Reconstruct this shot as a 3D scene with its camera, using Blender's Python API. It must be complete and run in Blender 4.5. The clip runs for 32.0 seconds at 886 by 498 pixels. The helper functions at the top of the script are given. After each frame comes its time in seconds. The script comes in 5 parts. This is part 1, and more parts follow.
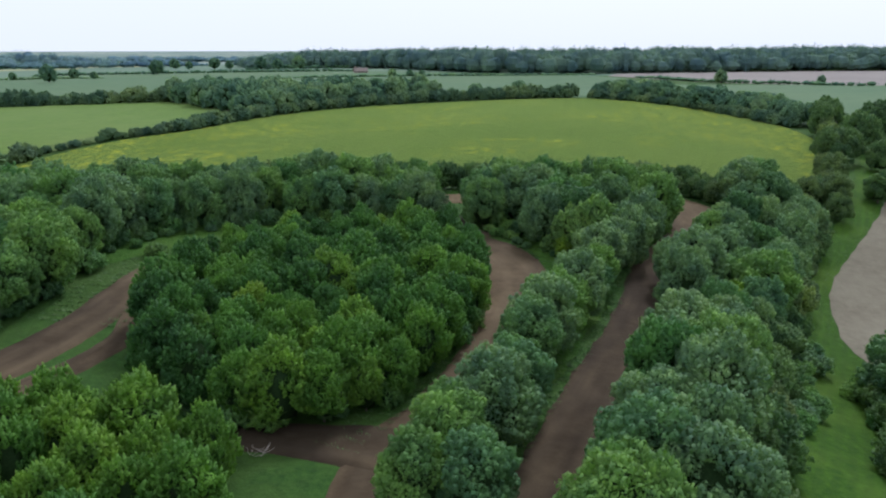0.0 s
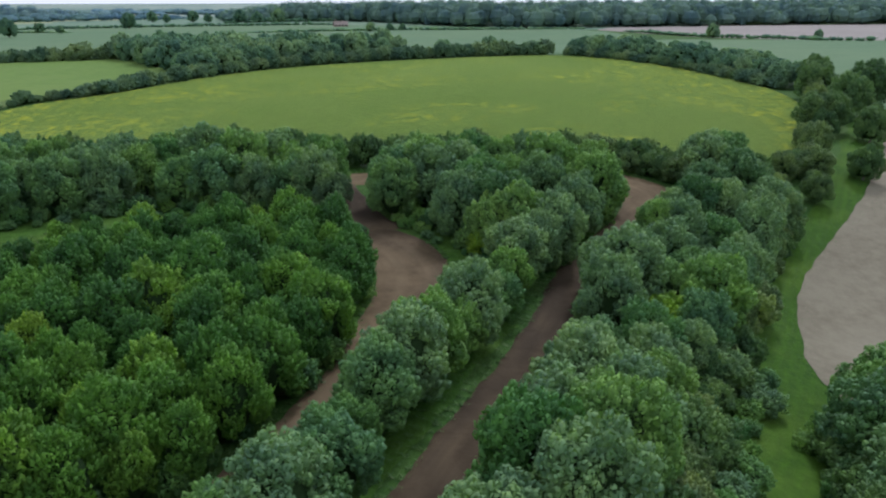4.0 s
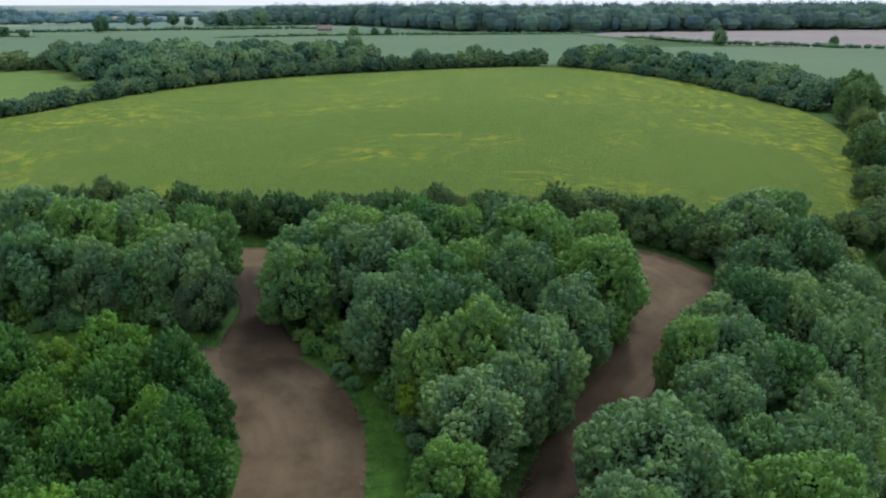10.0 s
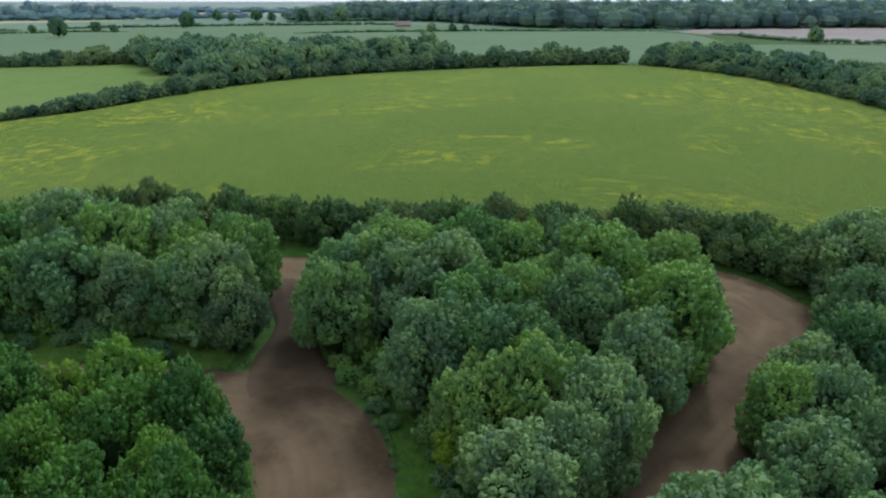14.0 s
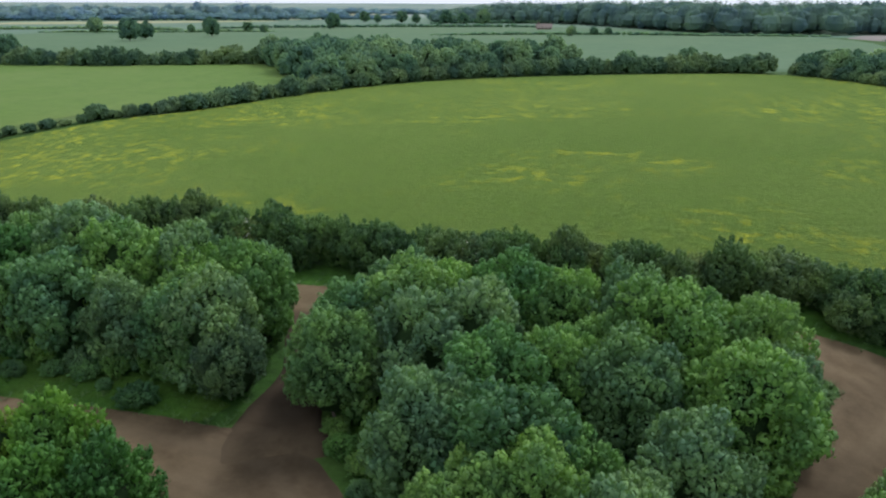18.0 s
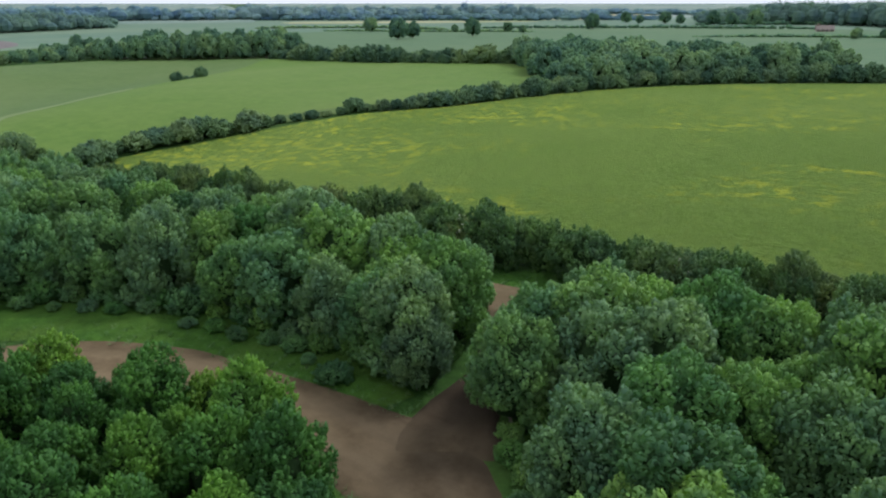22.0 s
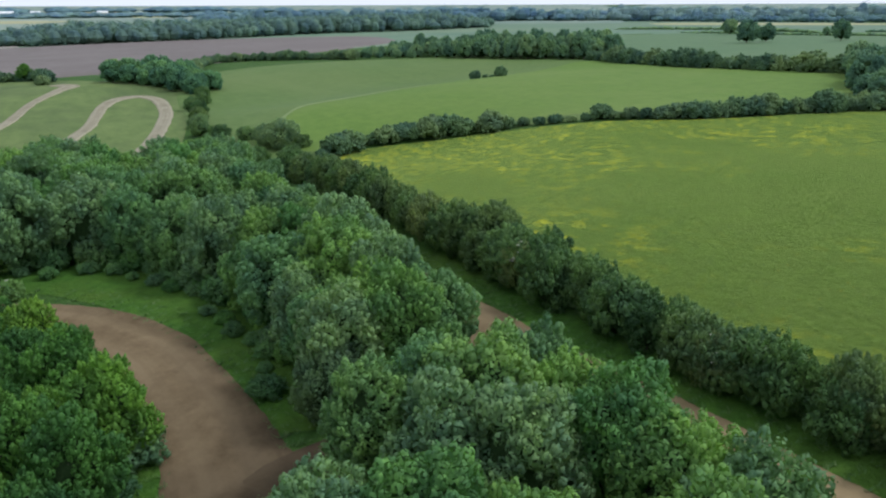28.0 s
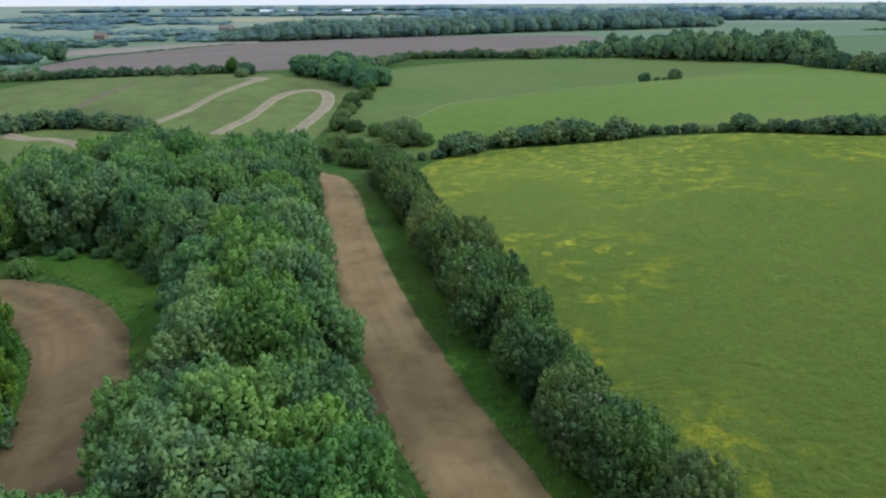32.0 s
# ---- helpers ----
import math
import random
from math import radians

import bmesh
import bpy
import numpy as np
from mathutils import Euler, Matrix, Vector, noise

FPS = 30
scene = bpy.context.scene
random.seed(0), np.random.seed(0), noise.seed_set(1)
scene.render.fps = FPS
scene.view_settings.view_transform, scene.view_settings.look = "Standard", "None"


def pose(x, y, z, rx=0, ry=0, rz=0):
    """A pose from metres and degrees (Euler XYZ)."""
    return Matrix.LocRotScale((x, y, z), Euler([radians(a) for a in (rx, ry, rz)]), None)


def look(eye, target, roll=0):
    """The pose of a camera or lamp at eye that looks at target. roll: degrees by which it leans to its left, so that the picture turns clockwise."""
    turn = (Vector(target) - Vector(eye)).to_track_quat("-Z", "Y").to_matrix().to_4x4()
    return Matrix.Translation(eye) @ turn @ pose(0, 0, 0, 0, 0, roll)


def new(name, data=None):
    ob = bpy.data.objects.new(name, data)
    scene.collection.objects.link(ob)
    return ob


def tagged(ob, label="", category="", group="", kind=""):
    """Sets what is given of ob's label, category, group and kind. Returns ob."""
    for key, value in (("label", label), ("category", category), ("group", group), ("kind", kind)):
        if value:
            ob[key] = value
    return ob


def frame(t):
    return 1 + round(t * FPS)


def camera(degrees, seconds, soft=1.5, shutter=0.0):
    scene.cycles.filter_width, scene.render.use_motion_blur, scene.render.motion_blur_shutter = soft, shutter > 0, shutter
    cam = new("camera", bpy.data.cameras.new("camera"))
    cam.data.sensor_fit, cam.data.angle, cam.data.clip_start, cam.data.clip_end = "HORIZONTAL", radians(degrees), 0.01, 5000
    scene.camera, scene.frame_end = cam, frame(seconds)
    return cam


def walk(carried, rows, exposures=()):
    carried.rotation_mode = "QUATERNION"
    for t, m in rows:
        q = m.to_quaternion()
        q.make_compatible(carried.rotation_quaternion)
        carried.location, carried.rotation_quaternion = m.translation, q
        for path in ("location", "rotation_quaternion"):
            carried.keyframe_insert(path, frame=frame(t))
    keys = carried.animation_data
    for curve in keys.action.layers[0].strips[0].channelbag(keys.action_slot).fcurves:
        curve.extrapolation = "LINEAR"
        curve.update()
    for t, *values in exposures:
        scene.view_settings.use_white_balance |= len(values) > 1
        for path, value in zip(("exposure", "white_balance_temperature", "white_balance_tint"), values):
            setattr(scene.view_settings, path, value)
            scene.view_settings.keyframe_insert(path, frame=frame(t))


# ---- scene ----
cam = camera(59.1, 32.0, soft=2.2)
PATH = [
    (0, (0.001, 0.001, 25.984), (-0.004, 1.94, 25.493), -0.1),
    (0.5, (1.539, 2.002, 25.942), (1.535, 3.923, 25.386), -0.1),
    (1, (3.198, 3.871, 26.005), (3.194, 5.78, 25.412), -0.1),
    (1.5, (4.938, 5.729, 26.023), (4.933, 7.637, 25.425), -0.1),
    (2, (6.551, 7.699, 26.066), (6.547, 9.607, 25.467), -0.1),
    (2.5, (7.976, 9.725, 26.124), (7.971, 11.633, 25.524), -0.1),
    (3, (9.107, 11.897, 26.174), (9.103, 13.805, 25.573), -0.2),
    (3.5, (10.08, 14.137, 26.184), (10.078, 16.045, 25.584), -0.1),
    (5.5, (13.112, 23.963, 26.208), (13.108, 25.87, 25.607), -0.3),
    (6, (13.542, 26.517, 26.268), (13.54, 28.424, 25.666), -0.3),
    (6.5, (13.958, 29.118, 26.301), (13.957, 31.025, 25.699), -0.3),
    (7, (14.356, 31.806, 26.315), (14.356, 33.713, 25.713), -0.2),
    (7.5, (14.663, 34.479, 26.331), (14.665, 36.386, 25.729), -0.2),
    (8, (14.965, 37.121, 26.403), (14.968, 39.028, 25.801), -0.1),
    (8.5, (15.27, 39.718, 26.522), (15.275, 41.625, 25.92), -0.1),
    (9, (15.512, 42.355, 26.595), (15.519, 44.262, 25.992), -0.1),
    (9.5, (15.809, 45.079, 26.666), (15.816, 46.987, 26.067), -0.1),
    (10, (16.098, 47.383, 26.77), (16.104, 49.293, 26.175), 0.0),
    (10.5, (16.282, 49.044, 26.782), (16.28, 50.952, 26.185), 0.1),
    (11, (16.448, 50.336, 26.803), (16.421, 52.244, 26.204), 0.1),
    (11.5, (16.571, 51.241, 26.684), (16.512, 53.149, 26.086), 0.1),
    (12, (16.641, 51.679, 26.663), (16.545, 53.585, 26.064), 0.1),
    (12.5, (16.638, 51.822, 26.596), (16.504, 53.724, 25.99), 0.1),
    (13, (16.682, 52.244, 26.565), (16.519, 54.143, 25.96), 0.1),
    (13.5, (17.03, 52.993, 26.506), (16.846, 54.89, 25.902), 0.0),
    (14, (17.478, 53.969, 26.495), (17.294, 55.867, 25.892), -0.0),
    (14.5, (18.093, 55.248, 26.488), (17.904, 57.146, 25.885), -0.1),
    (16.5, (21.424, 61.74, 26.304), (21.133, 63.628, 25.711), -0.1),
    (17, (22.081, 63.222, 26.282), (21.72, 65.097, 25.687), 0.0),
    (17.5, (22.499, 64.317, 26.308), (22.054, 66.173, 25.71), 0.1),
    (18, (22.826, 64.882, 26.382), (22.296, 66.716, 25.783), 0.2),
    (18.5, (22.956, 65.074, 26.45), (22.344, 66.881, 25.849), 0.5),
    (19, (22.958, 65.223, 26.399), (22.263, 66.998, 25.796), 0.5),
    (19.5, (22.999, 65.339, 26.368), (22.227, 67.082, 25.764), 0.3),
    (20, (23.004, 65.329, 26.353), (22.178, 67.047, 25.749), 0.3),
    (20.5, (23.057, 65.36, 26.33), (22.174, 67.05, 25.726), 0.1),
    (21, (23.443, 65.621, 26.356), (22.502, 67.28, 25.754), 0.1),
    (21.5, (24.127, 66.103, 26.396), (23.117, 67.721, 25.795), 0.1),
    (22, (25.05, 66.864, 26.474), (23.968, 68.436, 25.875), 0.0),
    (22.5, (26.126, 67.829, 26.54), (24.975, 69.351, 25.941), -0.0),
    (23, (27.249, 69.109, 26.558), (26.031, 70.578, 25.96), -0.1),
    (23.5, (28.415, 70.592, 26.522), (27.135, 72.007, 25.923), -0.1),
    (24, (29.597, 72.215, 26.481), (28.258, 73.576, 25.883), -0.2),
    (24.5, (30.873, 73.908, 26.548), (29.479, 75.21, 25.949), -0.2),
    (26.5, (35.178, 82.303, 26.414), (33.595, 83.369, 25.818), -0.2),
    (27, (35.992, 84.592, 26.444), (34.371, 85.601, 25.848), -0.1),
    (27.5, (36.734, 86.946, 26.472), (35.089, 87.915, 25.876), -0.2),
    (28, (37.43, 89.354, 26.473), (35.754, 90.269, 25.877), -0.2),
    (28.5, (38.094, 91.842, 26.492), (36.383, 92.688, 25.896), -0.2),
    (29, (38.664, 94.375, 26.533), (36.923, 95.158, 25.936), -0.2),
    (29.5, (39.177, 96.912, 26.551), (37.41, 97.633, 25.954), -0.3),
    (30, (39.35, 99.568, 26.477), (37.558, 100.226, 25.879), -0.3),
    (30.5, (39.615, 102.174, 26.445), (37.802, 102.769, 25.848), -0.3),
    (31, (39.834, 104.766, 26.46), (38.001, 105.298, 25.862), -0.2),
    (31.5, (39.888, 107.36, 26.416), (38.038, 107.829, 25.819), -0.2),
    (32, (39.743, 109.987, 26.321), (37.877, 110.388, 25.724), -0.3),
]
walk(cam, [(t, look(eye, target, roll)) for t, eye, target, roll in PATH], [(0, 0.0, 5620, 17), (13, 0.0, 5650, 16), (20, 0.0, 5780, 14), (27, 0.0, 5760, 13), (32, -0.1, 5750, 11)])

# ---- world, sun, exposure ----
world = bpy.data.worlds.new("overcast_sky")
scene.world = world
world.use_nodes = True
wn, wl = world.node_tree.nodes, world.node_tree.links
sky = wn.new("ShaderNodeTexSky")
sky.sky_type = "NISHITA"
sky.sun_disc = False
sky.sun_elevation, sky.sun_rotation = radians(50), radians(24)
sky.air_density, sky.dust_density, sky.ozone_density = 1.0, 4.0, 1.0
wn["Background"].inputs["Strength"].default_value = 0.102
cloud = wn.new("ShaderNodeMix")
cloud.data_type = "RGBA"
cloud.inputs["Factor"].default_value = 0.88
cloud.inputs["B"].default_value = (9.9, 10.2, 10.4, 1)
wl.new(sky.outputs[0], cloud.inputs["A"])
wl.new(cloud.outputs["Result"], wn["Background"].inputs[0])

sun_data = bpy.data.lights.new("sun", "SUN")
sun_data.energy, sun_data.angle, sun_data.color = 2.2, radians(11), (1.0, 0.97, 0.92)
sun = new("sun", sun_data)
sun.rotation_euler = (radians(40), 0, radians(156))


# ---- materials ----
def shader(name):
    m = bpy.data.materials.new(name)
    m.use_nodes = True
    return m, m.node_tree.nodes, m.node_tree.links, m.node_tree.nodes["Principled BSDF"]


def place(n, l, scale=(1, 1, 1), object_space=False):
    c = n.new("ShaderNodeTexCoord")
    g = n.new("ShaderNodeNewGeometry")
    mp = n.new("ShaderNodeMapping")
    mp.inputs["Scale"].default_value = scale
    l.new(c.outputs["Object"] if object_space else g.outputs["Position"], mp.inputs["Vector"])
    return mp.outputs["Vector"]


def noise_tex(n, l, vec, scale, detail=4, rough=0.6, distort=0.0):
    t = n.new("ShaderNodeTexNoise")
    t.inputs["Scale"].default_value, t.inputs["Detail"].default_value = scale, detail
    t.inputs["Roughness"].default_value, t.inputs["Distortion"].default_value = rough, distort
    l.new(vec, t.inputs["Vector"])
    return t.outputs["Fac"]


def ramp(n, l, fac, stops):
    r = n.new("ShaderNodeValToRGB")
    e = r.color_ramp.elements
    while len(e) < len(stops):
        e.new(0.5)
    for k, (p, c) in zip(e, stops):
        k.position, k.color = p, (*c, 1)
    l.new(fac, r.inputs["Fac"])
    return r.outputs["Color"]


def mixed(n, l, fac, a, b, mode="MIX"):
    m = n.new("ShaderNodeMix")
    m.data_type, m.blend_type = "RGBA", mode
    for value, key in ((fac, "Factor"), (a, "A"), (b, "B")):
        if isinstance(value, (int, float)):
            m.inputs[key].default_value = value
        elif isinstance(value, tuple):
            m.inputs[key].default_value = (*value, 1)
        else:
            l.new(value, m.inputs[key])
    return m.outputs["Result"]


def bumped(n, l, b, fac, strength, distance):
    k = n.new("ShaderNodeBump")
    k.inputs["Strength"].default_value, k.inputs["Distance"].default_value = strength, distance
    l.new(fac, k.inputs["Height"])
    l.new(k.outputs["Normal"], b.inputs["Normal"])


def ground_material(name, dark, light, third, scale, bump=0.15, rough=0.95, patch=0.04, stretch=(1, 1, 1)):
    """Grain and patches at two scales over the ground's own colours."""
    m, n, l, b = shader(name)
    v = place(n, l, stretch)
    fine = ramp(n, l, noise_tex(n, l, v, scale, 6, 0.7), ((0.3, dark), (0.7, light)))
    wide = noise_tex(n, l, v, patch, 5, 0.6, 0.4)
    sel = ramp(n, l, wide, ((0.42, (0, 0, 0)), (0.68, (1, 1, 1))))
    l.new(mixed(n, l, sel, fine, mixed(n, l, 0.6, fine, third)), b.inputs["Base Color"])
    b.inputs["Roughness"].default_value = rough
    b.inputs["Specular IOR Level"].default_value = 0.15
    bumped(n, l, b, noise_tex(n, l, v, scale * 1.7, 5, 0.7), 0.8, bump)
    return m


GRASS = ground_material("rough_grass", (0.018, 0.052, 0.009), (0.048, 0.112, 0.017), (0.066, 0.108, 0.022), 1.6, 0.25, patch=0.08)
VERGE = ground_material("lush_verge", (0.023, 0.071, 0.008), (0.062, 0.143, 0.016), (0.074, 0.124, 0.016), 1.2, 0.4, patch=0.12)
BARE = ground_material("bare_tilled_soil", (0.134, 0.116, 0.077), (0.190, 0.170, 0.115), (0.226, 0.205, 0.142), 0.8, 0.08, patch=0.06)
PLOUGH = ground_material("ploughed_brown_soil", (0.112, 0.095, 0.086), (0.156, 0.134, 0.120), (0.176, 0.152, 0.137), 0.15, 0.1, patch=0.012)
PALE = ground_material("pale_pinkish_soil", (0.184, 0.162, 0.139), (0.238, 0.212, 0.182), (0.257, 0.230, 0.198), 0.15, 0.1, patch=0.012)
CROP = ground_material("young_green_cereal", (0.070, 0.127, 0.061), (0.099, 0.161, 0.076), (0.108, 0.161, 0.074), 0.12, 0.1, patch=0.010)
STUBBLE = ground_material("pale_ripening_crop", (0.26, 0.26, 0.14), (0.34, 0.33, 0.19), (0.25, 0.28, 0.13), 0.1, 0.1, patch=0.01)
PASTURE = ground_material("green_pasture", (0.068, 0.116, 0.029), (0.101, 0.155, 0.043), (0.123, 0.163, 0.053), 0.35, 0.1, patch=0.02)
# Far fields: the blue-grey of distance haze is painted into both colours.
FARLAND = ground_material("hazed_farmland", (0.110, 0.170, 0.140), (0.175, 0.230, 0.180), (0.32, 0.34, 0.26), 0.010, 0.1, patch=0.004)
LOWLAND = ground_material("hazed_crops", (0.088, 0.150, 0.098), (0.122, 0.186, 0.118), (0.158, 0.206, 0.122), 0.02, 0.1, patch=0.006)
# Light on the near pasture slope, painted as a brighter yellow-green.
LIT_SLOPE = ground_material("lit_slope_pasture", (0.078, 0.138, 0.023), (0.116, 0.184, 0.034), (0.142, 0.190, 0.046), 0.35, 0.1, patch=0.02)
LIT_CREST = ground_material("lit_crest_grass", (0.130, 0.178, 0.066), (0.176, 0.226, 0.094), (0.150, 0.196, 0.070), 0.4, 0.1, patch=0.05)
SLOPE = ground_material("thin_mottled_grass", (0.077, 0.119, 0.032), (0.137, 0.180, 0.054), (0.056, 0.083, 0.031), 0.22, 0.1, patch=0.05, stretch=(0.5, 1, 1))


def dirt_material(name, dark, mid, light, worn_tone, damp_tone, lane, marks=1.0):
    m, n, l, b = shader(name)
    v = place(n, l)
    base = ramp(n, l, noise_tex(n, l, v, 0.9, 7, 0.68), ((0.3, dark), (0.5, mid), (0.72, light)))
    worn = ramp(n, l, noise_tex(n, l, v, 0.16, 4, 0.55, 0.6), ((0.42, (0, 0, 0)), (0.7, (1, 1, 1))))
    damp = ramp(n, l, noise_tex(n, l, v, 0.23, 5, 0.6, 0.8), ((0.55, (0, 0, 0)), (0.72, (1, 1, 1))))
    at = n.new("ShaderNodeAttribute")
    at.attribute_name = "across"
    line = n.new("ShaderNodeTexWave")
    line.wave_type, line.bands_direction = "BANDS", "X"
    line.inputs["Scale"].default_value, line.inputs["Distortion"].default_value = 0.11, 2.6
    line.inputs["Detail"].default_value, line.inputs["Detail Scale"].default_value = 3.0, 0.6
    l.new(at.outputs["Vector"], line.inputs["Vector"])
    colour = mixed(n, l, worn, base, worn_tone)
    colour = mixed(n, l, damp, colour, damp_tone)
    streak = ramp(n, l, line.outputs["Fac"], ((0.4, (0, 0, 0)), (0.95, (0.5 * marks,) * 3)))
    colour = mixed(n, l, streak, colour, lane)
    rut = n.new("ShaderNodeTexWave")
    rut.wave_type, rut.bands_direction = "BANDS", "X"
    rut.inputs["Scale"].default_value, rut.inputs["Distortion"].default_value = 0.34, 0.9
    rut.inputs["Detail"].default_value, rut.inputs["Detail Scale"].default_value = 4.0, 0.5
    l.new(at.outputs["Vector"], rut.inputs["Vector"])
    groove = mixed(n, l, 1.0, ramp(n, l, rut.outputs["Fac"], ((0.1, (0.6 * marks,) * 3), (0.5, (0, 0, 0)))), worn, "MULTIPLY")
    colour = mixed(n, l, groove, colour, dark)
    # Tree shade on the tracks, painted in by multiplying the dirt's colour down.
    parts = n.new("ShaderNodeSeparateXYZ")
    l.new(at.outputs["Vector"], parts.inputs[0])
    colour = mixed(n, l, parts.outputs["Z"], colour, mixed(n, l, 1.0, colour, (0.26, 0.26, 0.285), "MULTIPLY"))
    l.new(colour, b.inputs["Base Color"])
    b.inputs["Roughness"].default_value = 0.95
    b.inputs["Specular IOR Level"].default_value = 0.15
    bumped(n, l, b, noise_tex(n, l, v, 2.2, 6, 0.7), 0.7, 0.06)
    return m


DIRT = dirt_material("dark_brown_dirt", (0.103, 0.071, 0.035), (0.135, 0.097, 0.051), (0.173, 0.125, 0.067), (0.195, 0.144, 0.080), (0.107, 0.075, 0.039), (0.228, 0.172, 0.098), 0.5)
TAN_DIRT = dirt_material("tan_packed_dirt", (0.145, 0.103, 0.049), (0.189, 0.137, 0.068), (0.233, 0.173, 0.088), (0.262, 0.197, 0.104), (0.145, 0.103, 0.052), (0.288, 0.221, 0.121), 0.4)
PALE_DIRT = dirt_material("pale_sandy_dirt", (0.170, 0.149, 0.097), (0.215, 0.190, 0.126), (0.260, 0.233, 0.158), (0.280, 0.255, 0.176), (0.180, 0.158, 0.106), (0.300, 0.273, 0.192))


def mown_material():
    """Rough grass with the long lines that wheels and a mower leave."""
    m, n, l, b = shader("striped_field_margin")
    v = place(n, l)
    grass = ramp(n, l, noise_tex(n, l, v, 1.4, 6, 0.7), ((0.3, (0.018, 0.056, 0.003)), (0.7, (0.050, 0.116, 0.006))))
    turned = n.new("ShaderNodeMapping")
    turned.inputs["Rotation"].default_value = (0, 0, radians(28))
    l.new(v, turned.inputs["Vector"])
    line = n.new("ShaderNodeTexWave")
    line.inputs["Scale"].default_value, line.inputs["Distortion"].default_value, line.inputs["Detail"].default_value = 0.3, 2.2, 2.0
    line.inputs["Detail Scale"].default_value = 0.5
    l.new(turned.outputs[0], line.inputs["Vector"])
    grass = mixed(n, l, ramp(n, l, line.outputs["Fac"], ((0.25, (0.22, 0.22, 0.22)), (0.75, (0, 0, 0)))), grass, (0.018, 0.044, 0.006))
    patch = ramp(n, l, noise_tex(n, l, v, 0.12, 5, 0.6, 0.5), ((0.45, (0, 0, 0)), (0.7, (0.6, 0.6, 0.6))))
    l.new(mixed(n, l, patch, grass, (0.078, 0.135, 0.014)), b.inputs["Base Color"])
    b.inputs["Roughness"].default_value = 0.95
    b.inputs["Specular IOR Level"].default_value = 0.15
    bumped(n, l, b, noise_tex(n, l, v, 2.0, 5, 0.7), 0.8, 0.2)
    return m


MOWN = mown_material()


def add_sheen(b, weight, tint):
    """Grass blades catch more light along the surface than from above."""
    b.inputs["Sheen Weight"].default_value, b.inputs["Sheen Roughness"].default_value = weight, 0.45
    b.inputs["Sheen Tint"].default_value = (*tint, 1)


def meadow_material():
    m, n, l, b = shader("buttercup_meadow")
    v = place(n, l)
    grass = ramp(n, l, noise_tex(n, l, v, 0.8, 7, 0.7), ((0.3, (0.014, 0.044, 0.003)), (0.7, (0.034, 0.080, 0.006))))
    wide = ramp(n, l, noise_tex(n, l, v, 0.022, 6, 0.65, 0.5), ((0.35, (0, 0, 0)), (0.62, (1, 1, 1))))
    grass = mixed(n, l, wide, grass, mixed(n, l, 0.6, grass, (0.062, 0.096, 0.016)))
    long_v = place(n, l, (0.6, 1.0, 1.0))
    axes = n.new("ShaderNodeSeparateXYZ")
    l.new(v, axes.inputs[0])
    west = n.new("ShaderNodeMapRange")
    west.inputs["From Min"].default_value, west.inputs["From Max"].default_value, west.inputs["To Max"].default_value = -35, -90, 0.26
    l.new(axes.outputs["X"], west.inputs["Value"])
    east = n.new("ShaderNodeMapRange")
    east.inputs["From Min"].default_value, east.inputs["From Max"].default_value, east.inputs["To Max"].default_value = 40, 80, 0.16
    l.new(axes.outputs["X"], east.inputs["Value"])
    sides, more = n.new("ShaderNodeMath"), n.new("ShaderNodeMath")
    l.new(west.outputs[0], sides.inputs[0])
    l.new(east.outputs[0], sides.inputs[1])
    l.new(noise_tex(n, l, long_v, 0.05, 4, 0.6, 0.3), more.inputs[0])
    l.new(sides.outputs[0], more.inputs[1])
    patch = ramp(n, l, more.outputs[0], ((0.49, (0, 0, 0)), (0.66, (1, 1, 1))))
    spots = ramp(n, l, noise_tex(n, l, v, 0.5, 5, 0.65), ((0.51, (0, 0, 0)), (0.62, (1, 1, 1))))
    flecks = ramp(n, l, noise_tex(n, l, v, 3.2, 4, 0.7), ((0.40, (0.15, 0.15, 0.15)), (0.58, (1, 1, 1))))
    flower = mixed(n, l, 1.0, mixed(n, l, 1.0, patch, spots, "MULTIPLY"), flecks, "MULTIPLY")
    tuft = ramp(n, l, noise_tex(n, l, v, 0.55, 6, 0.75, 0.3), ((0.36, (0.62, 0.72, 0.5)), (0.5, (1, 1, 1)), (0.66, (1.06, 1.12, 0.85))))
    grass = mixed(n, l, 1.0, grass, tuft, "MULTIPLY")
    l.new(mixed(n, l, flower, grass, (0.37, 0.35, 0.006)), b.inputs["Base Color"])
    add_sheen(b, 0.64, (0.46, 0.59, 0.145))
    b.inputs["Roughness"].default_value = 0.95
    b.inputs["Specular IOR Level"].default_value = 0.04
    bumped(n, l, b, noise_tex(n, l, v, 1.1, 7, 0.75), 1.0, 0.35)
    return m


MEADOW = meadow_material()


